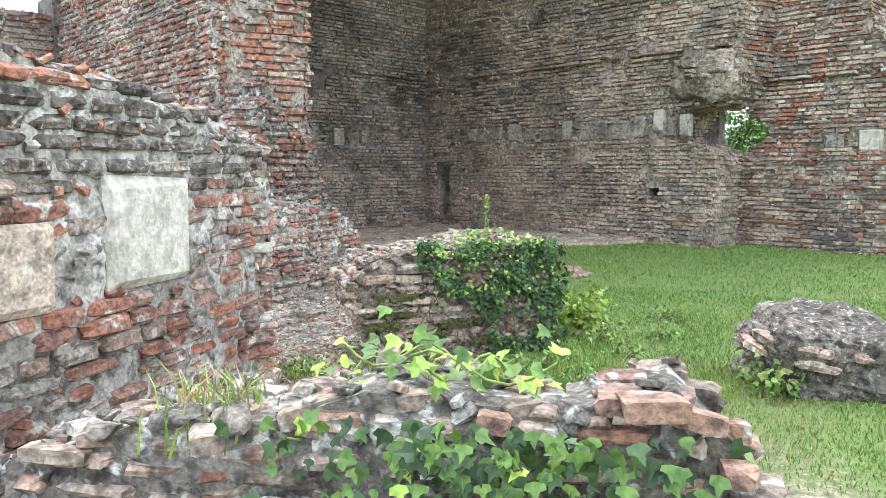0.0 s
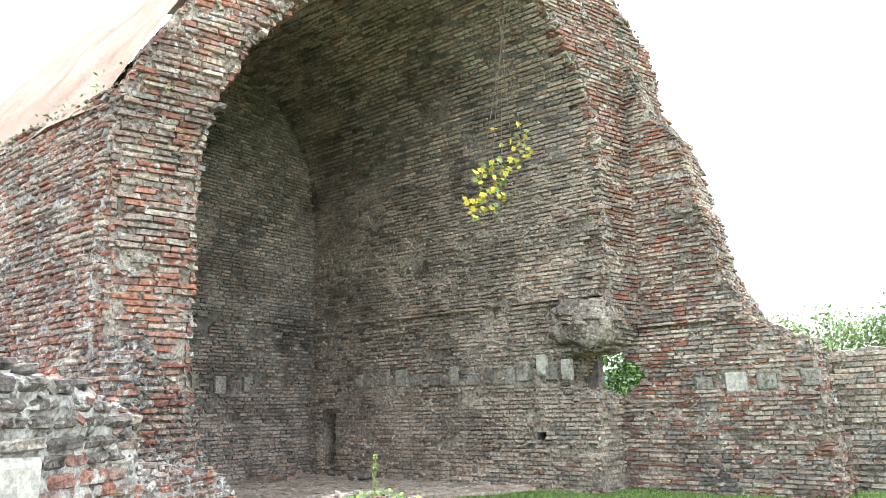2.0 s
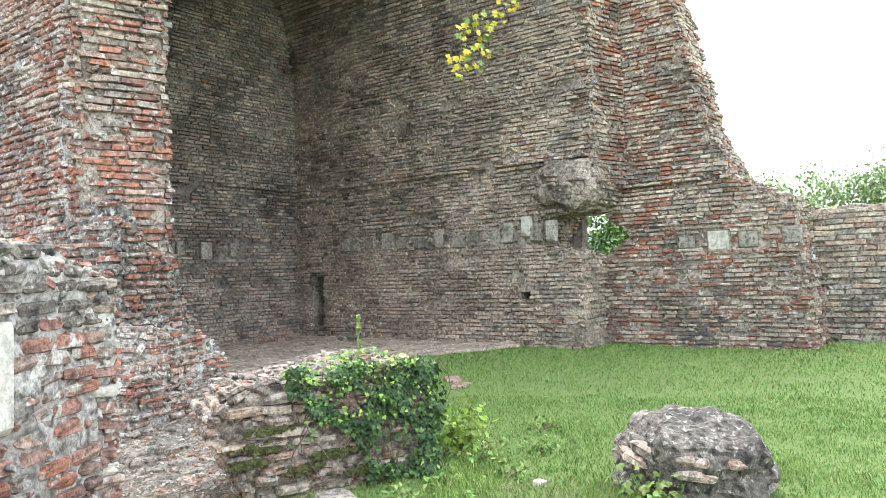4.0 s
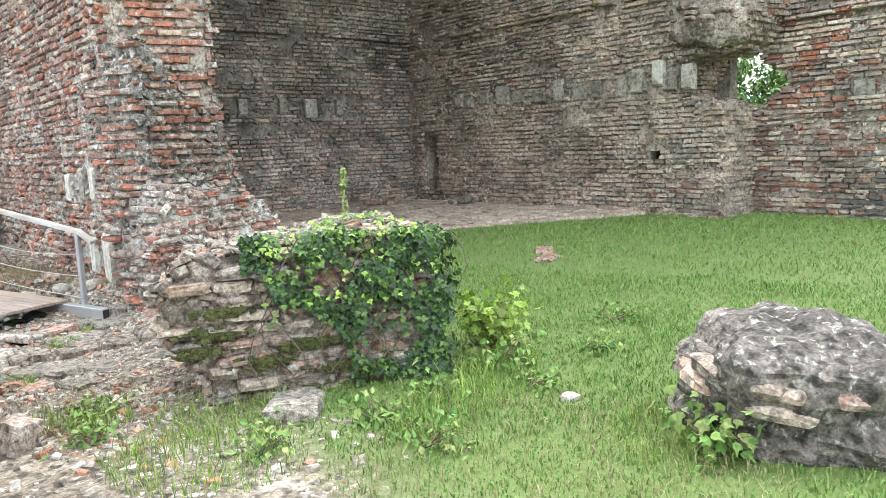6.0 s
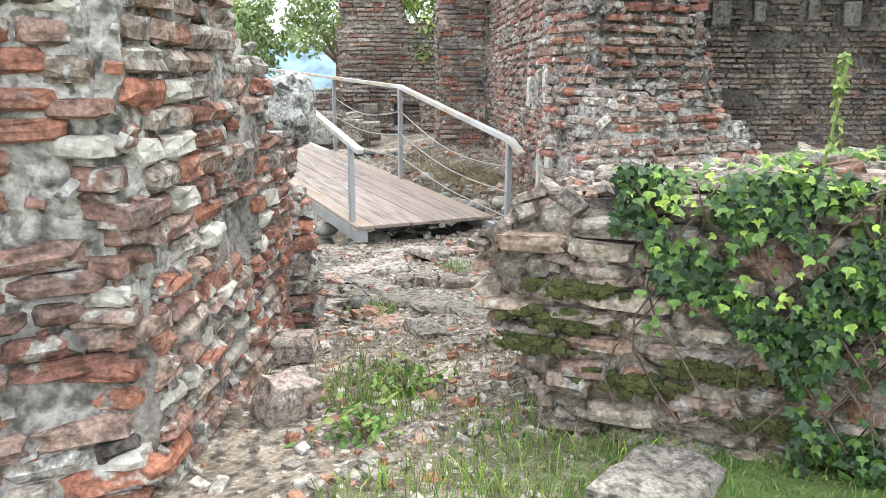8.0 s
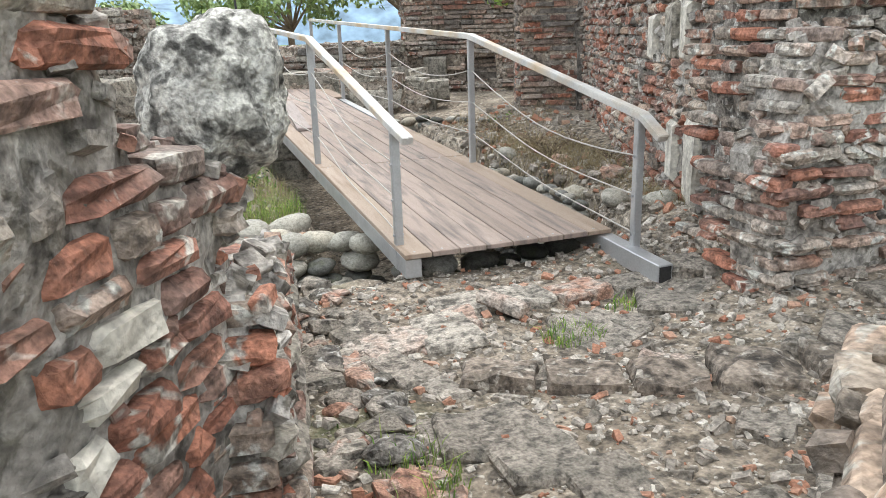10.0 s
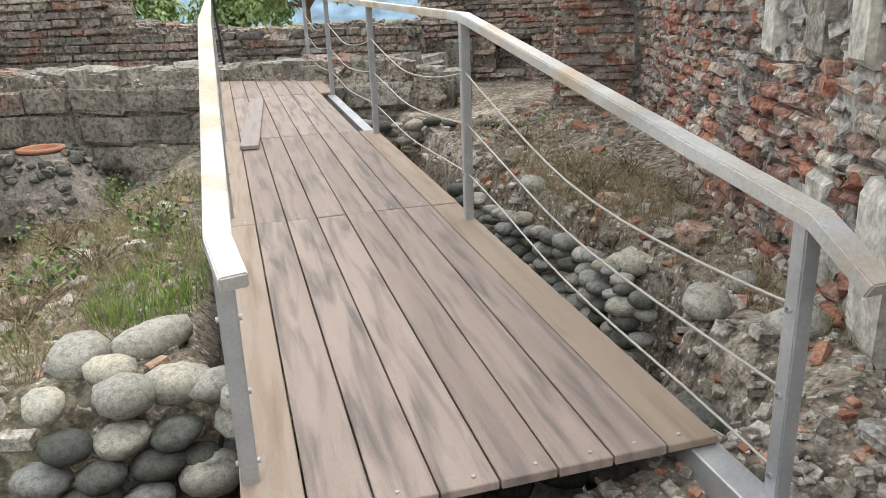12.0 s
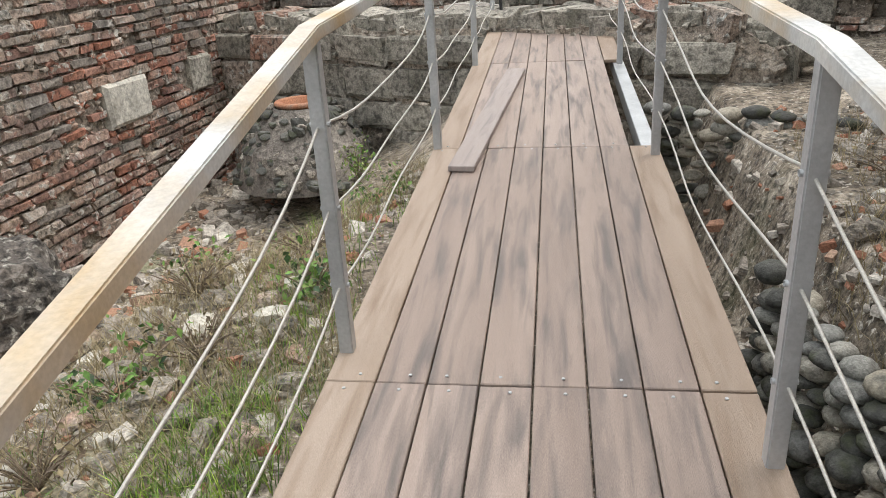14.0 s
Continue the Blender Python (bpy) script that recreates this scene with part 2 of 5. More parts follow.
# ---- building helpers ----
def mesh_object(name, verts, faces, mats, index=None, smooth=False, parent=None, label=""):
    me = bpy.data.meshes.new(name)
    me.from_pydata([tuple(q) for q in verts], [], [tuple(f) for f in faces])
    for mm in mats if isinstance(mats, (list, tuple)) else [mats]:
        me.materials.append(mm)
    if index is not None:
        me.polygons.foreach_set("material_index", index)
    if smooth:
        me.polygons.foreach_set("use_smooth", [True] * len(me.polygons))
    me.update()
    ob = new(name, me)
    if parent:
        ob.parent = parent
    if label:
        tagged(ob, label)
    return ob


def part(name, bm, mat, parent=None, label="", smooth=False):
    """Links a bmesh as one mesh object under a thing or part."""
    me = bpy.data.meshes.new(name)
    bm.to_mesh(me)
    bm.free()
    me.materials.append(mat)
    if smooth:
        me.polygons.foreach_set("use_smooth", [True] * len(me.polygons))
    ob = new(name, me)
    if parent:
        ob.parent = parent
    if label:
        tagged(ob, label)
    return ob


def thing(name, label, category, x=0, y=0, z=0, group="", kind=""):
    ob = new(name)
    ob.location = (x, y, z)
    ob.empty_display_size = 0.1
    return tagged(ob, label, category, group, kind)


rng = np.random.default_rng(7)
BOX_F = [(0, 1, 5, 4), (1, 2, 6, 5), (2, 3, 7, 6), (3, 0, 4, 7),
         (4, 5, 9, 8), (5, 6, 10, 9), (6, 7, 11, 10), (7, 4, 8, 11), (8, 9, 10, 11), (3, 2, 1, 0)]


def chamfer_unit(jit=0.0):
    """Unit brick, x -.5...5, z -.5...5, y from 0 (back) to 1 (face): 12 corners, chamfered round the face."""
    q = []
    for y, k in ((0.0, .5), (0.82, .5), (1.0, .41)):
        for sx, sz in ((-1, -1), (1, -1), (1, 1), (-1, 1)):
            q.append((sx * (k if k == .5 else .46), y, sz * k))
    a = np.array(q)
    if jit:
        a[4:] += rng.uniform(-jit, jit, a[4:].shape)
    return a


WORN_PROFILE = ((0, -.5), (.8, -.5), (.96, -.36), (1.0, .02), (.95, .37), (.78, .5), (0, .5))
WORN_F = [(j * 7 + k, j * 7 + 7 + k, j * 7 + 8 + k, j * 7 + 1 + k) for j in range(3) for k in range(6)] + [(6, 5, 4, 3, 2, 1, 0), tuple(range(21, 28)), (0, 6, 13, 20, 27, 21, 14, 7)]


def worn_unit():
    """Unit brick with a worn, uneven face and rounded ends."""
    q = []
    for x, ky, kz in ((-.5, .8, .78), (-.36, 1.0, 1.0), (.36, 1.0, 1.0), (.5, .8, .78)):
        for y, z in WORN_PROFILE:
            q.append((x, y * ky if y else 0, z * kz))
    a = np.array(q)
    front = a[:, 1] > 0
    a[front] += rng.uniform(-1, 1, (int(front.sum()), 3)) * np.array((.05, .1, .085))
    return a


UNIT_MESHES = {}


def unit_brick(mat, k):
    key = (mat.name, k)
    if key not in UNIT_MESHES:
        me = bpy.data.meshes.new("brick")
        me.from_pydata([tuple(q) for q in worn_unit()], [], WORN_F)
        me.materials.append(mat)
        UNIT_MESHES[key] = me
    return UNIT_MESHES[key]


def lay_bricks(name, boxes, mats, parent, near=None, limit=300, label="", worn=False):
    """boxes: (centre on the wall face, along, up, out, length, height, depth, material). Those for which near(centre) holds become parts
    of their own, the rest one joined mesh."""
    verts, faces, index = [], [], []
    made = 0
    for c, s, w, n, ln, ht, dp, mi in boxes:
        if near and made < limit and near(c):
            ob = new("brick", unit_brick(mats[mi], made % 16))
            m3 = Matrix((tuple(s), tuple(n), tuple(w))).transposed()
            ob.matrix_world = Matrix.Translation(tuple(c)) @ m3.to_4x4() @ Matrix.Diagonal((ln, dp, ht, 1))
            ob.parent = parent
            made += 1
            continue
        base = len(verts)
        a, shape = (worn_unit(), WORN_F) if worn else (chamfer_unit(.11), BOX_F)
        verts.extend(c + np.outer(a[:, 0] * ln, s) + np.outer(a[:, 1] * dp, n) + np.outer(a[:, 2] * ht, w))
        faces.extend([tuple(base + i for i in f) for f in shape])
        index.extend([mi] * len(shape))
    if verts:
        ob = mesh_object(name, verts, faces, mats, index, parent=parent, label=label)
        tagged(ob, kind="stuff")


def inside(poly, s, z):
    hit = False
    j = len(poly) - 1
    for i in range(len(poly)):
        (x1, y1), (x2, y2) = poly[i], poly[j]
        if (y1 > z) != (y2 > z) and s < (x2 - x1) * (z - y1) / (y2 - y1) + x1:
            hit = not hit
        j = i
    return hit


def ragged(poly, step, amp, keep_base=True, seed=0):
    """The outline cut into short steps and roughened, but for its foot."""
    out = []
    zmin = min(q[1] for q in poly)
    for i in range(len(poly)):
        p, q = np.array(poly[i], float), np.array(poly[(i + 1) % len(poly)], float)
        k = max(1, int(np.linalg.norm(q - p) / step))
        for j in range(k):
            r = p + (q - p) * j / k
            if r[1] > zmin + .02:
                d = noise.noise_vector(Vector((r[0] * 3.1 + seed, r[1] * 3.1, seed * 1.7))) * amp
                e = noise.noise_vector(Vector((r[0] * 9 + seed, r[1] * 9, seed * 2.3))) * amp * .6
                r = r + np.array((d[0] + e[0], d[1] + e[1]))
                r[1] = max(r[1], zmin)
            out.append((float(r[0]), float(r[1])))
    return out


def inside_many(poly, S, Z):
    hit = np.zeros(S.shape, bool)
    j = len(poly) - 1
    for i in range(len(poly)):
        (x1, y1), (x2, y2) = poly[i], poly[j]
        if y1 != y2:
            hit ^= ((y1 > Z) != (y2 > Z)) & (S < (x2 - x1) * (Z - y1) / (y2 - y1) + x1)
        j = i
    return hit


def mortar_relief(root, poly, o, d, up, n, mat, cell, rise, holes, patches, stones, seed):
    """The bed of mortar between the bricks: an uneven skin that swells over some bricks and is washed out in patches."""
    pts = np.array(poly)
    S, Z = np.meshgrid(np.arange(pts[:, 0].min(), pts[:, 0].max(), cell), np.arange(pts[:, 1].min(), pts[:, 1].max(), cell))
    ok = inside_many(poly, S, Z)
    for hs, hz, hw, hh in holes:
        ok &= ~((abs(S - hs) < hw + .05) & (abs(Z - hz) < hh + .05))
    H = np.full(S.shape, -.075)
    rows, cols = S.shape
    for i in range(1, rows - 1):
        for j in range(1, cols - 1):
            if ok[i, j] and ok[i - 1:i + 2, j - 1:j + 2].all():
                q = Vector((S[i, j], Z[i, j], seed * 1.3))
                h = rise + .026 * noise.noise(q * 2.3) + .02 * noise.noise(q * 7.0) + .014 * noise.noise(q * 17.0)
                for cs, cz, sw, sh in patches:
                    r2 = ((q[0] - cs) / sw) ** 2 + ((q[1] - cz) / sh) ** 2
                    if r2 < 1.2:
                        h -= .045 * (1.2 - r2)
                for cs, cz, sw, sh, _, _ in stones:
                    if abs(q[0] - cs) < sw * .5 and abs(q[1] - cz) < sh * .5:
                        h = -.05
                H[i, j] = max(h, -.055)
    P = o + S[..., None] * d + Z[..., None] * up + H[..., None] * n
    use = ok[:-1, :-1] & ok[1:, :-1] & ok[:-1, 1:] & ok[1:, 1:]
    a = np.arange(rows * cols).reshape(rows, cols)
    quads = np.stack((a[:-1, :-1], a[:-1, 1:], a[1:, 1:], a[1:, :-1]), -1)[use]
    if len(quads) == 0:
        return
    ids, inv = np.unique(quads, return_inverse=True)
    mesh_object("mortar", P.reshape(-1, 3)[ids].tolist(), inv.reshape(-1, 4).tolist(), mat, parent=root, smooth=True)


def ruin_wall(name, label, origin, along, poly, thick, core, mats, weights=None, pitch=.085, lengths=(.16, .36), out=(.004, .035),
              missing=.05, amp=.06, near=None, limit=300, stones=(), back=False, edges=True, base=0.0, lean=0.0, seed=0, joint=.025, kind="structure",
              category="wall", patches=(), lines=(), holes=(), chips=0, crown=None, chip=1.0, cell=.07, rise=-.024, worn=False):
    """A brick-faced ruined wall: a mortar core with the ragged outline poly (metres along, metres up), its face at origin, thickness behind
    it, and courses of single bricks on its face, ends and top. stones: (s, z, width, height, material, proud)."""
    d = np.array((along[0], along[1], 0.0))
    d /= np.linalg.norm(d)
    up = np.array((0.0, 0.0, 1.0))
    n = np.cross(d, up)
    o = np.array(origin, float)
    rng2 = np.random.default_rng(100 + seed)
    root = tagged(new(name), label, category, kind=kind)
    root.empty_display_size = .1
    rp = ragged(poly, .16, amp, seed=seed)
    loops = [rp] + [ragged([(hs - hw, hz - hh), (hs + hw, hz - hh), (hs + hw, hz + hh), (hs - hw, hz + hh)], .12, .03, seed=seed + 5) for hs, hz, hw, hh in holes]
    bm = bmesh.new()
    fronts, backs = [], []
    for lp in loops:
        vs = [bm.verts.new(tuple(o + d * s + up * z - n * .06)) for s, z in lp]
        vb = [bm.verts.new(tuple(o + d * s + up * z - n * thick * (1.0 + .12 * noise.noise(Vector((s * 1.5, z * 1.5, seed)))))) for s, z in lp]
        for i in range(len(lp)):
            j = (i + 1) % len(lp)
            fronts.append(bm.edges.new((vs[i], vs[j])))
            backs.append(bm.edges.new((vb[i], vb[j])))
        for i in range(len(lp)):
            j = (i + 1) % len(lp)
            bm.faces.new((vs[i], vs[j], vb[j], vb[i]))
    bmesh.ops.triangle_fill(bm, use_beauty=True, use_dissolve=False, edges=fronts)
    bmesh.ops.triangle_fill(bm, use_beauty=True, use_dissolve=False, edges=backs)
    bmesh.ops.recalc_face_normals(bm, faces=bm.faces[:])
    part("core", bm, core, root)
    mortar_relief(root, rp, o, d, up, n, core, cell, rise, holes, patches, stones, seed)
    if back:
        mortar_relief(root, rp, o - n * (thick + .03), d, up, -n, core, cell, rise, holes, patches, stones, seed + 3)
    boxes = []
    w = np.array(weights if weights else [1.0] * len(mats), float)
    w /= w.sum()
    smin, smax = min(q[0] for q in rp), max(q[0] for q in rp)
    zmin, zmax = min(q[1] for q in rp), max(q[1] for q in rp)

    def skip(s, z, hl, hh):
        for (cs, cz, sw, sh, _, _) in stones:
            if abs(s - cs) < (sw + hl) * .46 and abs(z - cz) < (sh + hh) * .46:
                return True
        for hs, hz, hw, hhh in holes:
            if abs(s - hs) < hw + hl * .4 and abs(z - hz) < hhh + hh * .4:
                return True
        for (cs, cz, sw, sh) in patches:
            if ((s - cs) / sw) ** 2 + ((z - cz) / sh) ** 2 < 1 + .5 * noise.noise(Vector((s * 5, z * 5, seed))):
                return True
        return False

    def pick(s, z):
        if crown and z > crown[0] + .12 * noise.noise(Vector((s * 2, z, seed))) and rng2.random() < .85:
            return crown[1]
        k = noise.noise(Vector((s * .9 + seed, z * .9, seed * 3.0))) * .35
        t = min(.999, max(0.0, rng2.random() + k))
        acc = 0.0
        for i, q in enumerate(w):
            acc += q
            if t < acc:
                return i
        return len(w) - 1
    for side in ((1, -1) if back else (1,)):
        z, row = zmin + pitch * .5 + base, 0
        while z < zmax:
            ht = (pitch - joint) * rng2.uniform(.85, 1.2)
            s = smin + (row % 2) * .13 - rng2.uniform(0, .1)
            wave = .02 * noise.noise(Vector((row * .7, seed, 0)))
            while s < smax:
                ln = rng2.uniform(*lengths)
                c = s + ln / 2
                s += ln + joint * rng2.uniform(.5, 1.3)
                zz = z + .018 * noise.noise(Vector((c * .8, z, seed))) + wave
                if not inside(rp, c, zz) or not (inside(rp, c - ln * .35, zz) and inside(rp, c + ln * .35, zz)) or rng2.random() < missing or skip(c, zz, ln, ht):
                    continue
                wear = .5 + .5 * noise.noise(Vector((c * 1.3, zz * 1.3, seed + 9.0)))
                dp = out[0] + (out[1] - out[0]) * (.25 * rng2.random() + .75 * wear)
                for lz, lout in lines:
                    if abs(zz - lz) < pitch * .5:
                        dp += lout
                tilt = rng2.normal(0, .025)
                sd = d * math.cos(tilt) + up * math.sin(tilt)
                ud = up * math.cos(tilt) - d * math.sin(tilt)
                pos = o + d * c + up * zz - (n * thick if side < 0 else 0)
                nn = n * side
                boxes.append((pos - nn * .09, sd * side, ud, nn, ln, ht, dp + .09, pick(c, zz)))
            z += pitch * rng2.uniform(.95, 1.06)
            row += 1
    if edges:
        for i in range(len(rp)):
            p, q = np.array(rp[i]), np.array(rp[(i + 1) % len(rp)])
            e = q - p
            L = float(np.linalg.norm(e))
            if L < 1e-4 or (abs(e[1]) < .02 and p[1] < zmin + .03):
                continue
            e /= L
            outn = np.array((e[1], -e[0]))
            if inside(rp, *(p + q) / 2 + outn * .03):
                outn = -outn
            rows = max(1, round(L / pitch)) if abs(outn[0]) > .7 else 1
            dep = .02
            row_i = 0
            while row_i < rows:
                if dep >= thick:
                    dep, row_i = rng2.uniform(0, .08), row_i + 1
                    continue
                ln = rng2.uniform(*lengths) * .9
                if rng2.random() > missing + .06:
                    pos2 = p + (q - p) * ((row_i + .5) / rows if rows > 1 else rng2.uniform(.2, .8))
                    nn = d * outn[0] + up * outn[1]
                    if abs(outn[0]) > .7:
                        uu, nn = up, d * np.sign(outn[0])
                        ht, dp = (pitch - joint) * rng2.uniform(.8, 1.15), .05 + rng2.uniform(.0, .06)
                        zc = pos2[1]
                        pos = o + d * pos2[0] + up * zc - n * (dep + ln / 2)
                        boxes.append((pos - nn * .05, -n, uu, nn, ln, ht, dp, pick(pos2[0], zc)))
                    else:
                        tilt = rng2.normal(0, .12)
                        sd = d * math.cos(tilt) + up * math.sin(tilt)
                        ud = np.cross(n, sd)
                        pos = o + d * pos2[0] + up * (pos2[1] - .01) - n * (dep + ln / 2)
                        ang = rng2.uniform(-.6, .6)
                        s2 = sd * math.cos(ang) + n * math.sin(ang)
                        n2 = n * math.cos(ang) - sd * math.sin(ang)
                        boxes.append((pos - n2 * ln * .3, s2, ud if ud[2] > 0 else -ud, n2, rng2.uniform(*lengths) * .8, (pitch - joint) * rng2.uniform(.8, 1.2), ln * .6, pick(pos2[0], pos2[1])))
                dep += ln * rng2.uniform(.75, 1.1)
    lay_bricks("brickwork", boxes, mats, root, near, limit, worn=worn)
    if chips:
        small = []
        area = (smax - smin) * (zmax - zmin)
        for side in ((1, -1) if back else (1,)):
            for k in range(int(area * chips)):
                cs2, cz2 = rng2.uniform(smin, smax), rng2.uniform(zmin, zmax)
                if not inside(rp, cs2, cz2) or skip(cs2, cz2, .05, .05):
                    continue
                m3 = Euler(rng2.uniform(-.7, .7, 3)).to_matrix()
                q = chip * rng2.uniform(.02, .06)
                nn = n * side
                pos = o + d * cs2 + up * cz2 - (n * thick if side < 0 else 0) - nn * q * .5
                small.append((pos, np.array(m3 @ Vector(d)), np.array(m3 @ Vector(up)), np.array(m3 @ Vector(nn)), q * rng2.uniform(1, 2.2), q * rng2.uniform(.7, 1.2), q * rng2.uniform(.7, 1.3), int(rng2.integers(0, 2))))
        for i in range(len(rp)):
            p, q = np.array(rp[i]), np.array(rp[(i + 1) % len(rp)])
            if p[1] < zmin + .1 or abs(q[0] - p[0]) < .02:
                continue
            for k in range(int(abs(q[0] - p[0]) * thick * chips * 1.2) + 1):
                f = rng2.random()
                m3 = Euler(rng2.uniform(-.5, .5, 3)).to_matrix()
                g = chip * rng2.uniform(.02, .05)
                pos = o + d * (p[0] + (q[0] - p[0]) * f) + up * (p[1] + (q[1] - p[1]) * f + g * .2) - n * rng2.uniform(0, thick)
                small.append((pos, np.array(m3 @ Vector(d)), np.array(m3 @ Vector(n)), np.array(m3 @ Vector(up)), g * rng2.uniform(1, 2.2), g * rng2.uniform(.8, 1.8), g * rng2.uniform(.5, .9), int(rng2.integers(0, 2))))
        lay_bricks("rubble_face", small, [core, mats[0]], root)
    for cs, cz, sw, sh, sm, proud in stones:
        sv = chamfer_unit(.03)
        sv = o + np.outer(sv[:, 0] * sw + cs, d) + np.outer(sv[:, 2] * sh + cz, up) + np.outer(sv[:, 1] * (proud + .12) - .12, n)
        mesh_object("stone_block", sv, BOX_F, sm, parent=root)
    return root


# ---- plan: the vaulted room, seen from its back corner ----
CORNER, UX, VX = np.array((10.7, 2.0)), np.array((.389, .921)), np.array((-.921, .389))


def plan(a, b, z=0.0):
    q = CORNER - a * UX + b * VX
    return (float(q[0]), float(q[1]), z)


def smooth(e0, e1, x):
    t = min(1.0, max(0.0, (x - e0) / (e1 - e0)))
    return t * t * (3 - 2 * t)


def pit_depth(x, y):
    """How far the dug-out ground beside the footbridge lies under the path."""
    low = 1.0 - smooth(1.0, 1.5, y)
    mound = .1 + .6 * smooth(-2.3, -3.3, x) + .25 * smooth(4.0, 7.0, y) + .45 * smooth(3.6, 5.2, y) * smooth(-1.6, -2.3, x)
    left = smooth(.2, .5, y) * smooth(-1.15, -1.32, x) * (low * .72 * smooth(-2.9, -2.2, x) + (1 - low) * mound)
    edge = .45 * smooth(.9, 1.4, y) + .15 * smooth(3.0, 1.9, y)
    under = smooth(.1, .5, y) * smooth(-1.4, -1.2, x) * smooth(edge + .45, edge, x)
    near_back = smooth(10.2, 8.6, y + .42 * x)
    return max(left, under * .95) * near_back


def ground_z(x, y):
    path = -.06 - .17 * smooth(-5.0, -.8, y) * smooth(.8, -.8, x)
    yard = .02 * smooth(1.0, 4.0, x)
    side = -.12 * smooth(.0, 1.0, y) * smooth(.2, .6, x) * smooth(2.2, 1.6, x)
    z = path + yard + side - pit_depth(x, y) - .07 * math.exp(-((x + .05) / .45) ** 2 - ((y + .45) / .4) ** 2)
    z += .03 * noise.noise(Vector((x * .6, y * .6, 3))) + .018 * noise.noise(Vector((x * 2.3, y * 2.3, 1)))
    if x < 2:
        z += .02 * noise.noise(Vector((x * 6, y * 6, 5)))
    far = max(0.0, math.hypot(x - 2, y) - 22)
    return z - .015 * far


def lawn_edge(b):
    """How far from the vault's end wall the paving gives way to the lawn."""
    return float(np.interp(b, [-.1, 2, 5, 7.5], [6.35, 5.55, 4.45, 3.65]))


def lawn_amount(x, y):
    n = .55 * noise.noise(Vector((x * .8, y * .8, 7))) + .3 * noise.noise(Vector((x * 2.6, y * 2.6, 2)))
    a = float((CORNER - np.array((x, y))) @ UX)
    b = float((np.array((x, y)) - CORNER) @ VX)
    edge = x - (-2.6 + .35 * (y + 6.0)) if y < -3.4 else x - (-1.7 + 2.2 * (y + 3.4))
    grass = smooth(-.7, .5, edge + n)
    if b < 7.6 and a < 9:
        grass *= smooth(-.2, .3, a - lawn_edge(b) + .25 * n)
    if x < -4.4 and y < -5:
        grass = max(grass, .5)
    if math.hypot(x - 2, y) > 17:
        grass = 1.0
    if y > -3.2 and x < 1.2 and y < 12:
        grass = max(0.0, smooth(.35, .85, n + .25)) * .4
    return grass


def build_ground():
    def axis(lo, hi, step, far):
        pts = list(np.arange(lo, hi, step))
        d, q = step, hi
        outer = []
        while q < far:
            outer.append(q)
            d *= 1.35
            q += d
        low, d, q = [], step, lo - step
        while q > -far:
            low.append(q)
            d *= 1.35
            q -= d
        return np.array(low[::-1] + pts + outer)
    xs, ys = axis(-7.5, 9.0, .11, 1500), axis(-8.5, 11.0, .11, 1500)
    verts, lawn = [], []
    for y in ys:
        for x in xs:
            verts.append((x, y, ground_z(x, y)))
            lawn.append(lawn_amount(x, y))
    w = len(xs)
    faces = [(j * w + i, j * w + i + 1, (j + 1) * w + i + 1, (j + 1) * w + i) for j in range(len(ys) - 1) for i in range(w - 1)]
    ob = mesh_object("ground", verts, faces, GROUND, smooth=True)
    at = ob.data.attributes.new("lawn", "FLOAT", "POINT")
    at.data.foreach_set("value", lawn)
    return tagged(ob, "lawn, bare trodden earth and rubble around the ruins", "ground", kind="structure")


build_ground()

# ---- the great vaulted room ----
VAULT_BRICKS = [BRICK_BROWN, BRICK_TAN, BRICK_GREY]
ARCH = [(7.45, 4.4), (7.42, 4.9), (7.25, 5.6), (6.85, 6.5), (6.1, 7.55), (5.2, 8.6), (4.3, 9.3), (3.3, 9.65), (2.3, 9.6),
        (1.4, 9.2), (.8, 8.6), (.3, 7.8), (.06, 7.0), (0.0, 6.3)]


def arch_height(b):
    pts = sorted(ARCH)
    return float(np.interp(b, [q[0] for q in pts], [q[1] for q in pts]))


R_POLY = [(-.4, -.4), (7.8, -.4), (7.72, 1.72), (6.98, 1.84), (6.88, 2.0), (7.2, 2.5), (7.85, 2.55), (8.15, 2.8), (8.15, 3.15), (8.1, 5.5), (8.05, 7.2), (-.4, 7.2)]
R_STONES = []
rs = np.random.default_rng(5)
for k in range(13):
    q = 1.6 + k * .47 + rs.uniform(-.1, .1)
    R_STONES.append((q, 2.15 + rs.uniform(-.05, .05), rs.uniform(.16, .34), rs.uniform(.26, .42), STONE_BLOCK if k % 3 else STONE_WORN, .05))
R_WORN = [(float(rs.uniform(.5, 7.8)), float(rs.uniform(.1, 6.8)), float(rs.uniform(.1, .45)), float(rs.uniform(.05, .16))) for _ in range(46)]
# Backing added to close the holes, its mortar dark so they read as recesses.
ruin_wall("wall_backing", "dark masonry behind the putlog holes", plan(0, -1.15), -UX, [(-.4, -.4), (7.2, -.4), (7.2, 3), (8.0, 4), (8.0, 7), (-.4, 7)], .3, MORTAR_DARK, [BRICK_BROWN], None, .2, (.4, .6), (0, .01), .3, .03, edges=False, seed=21)
R_STONES.append((6.62, 2.3, .2, .42, STONE_WHITE, .07))
R_STONES.append((6.2, 2.2, .24, .4, STONE_WORN, .06))
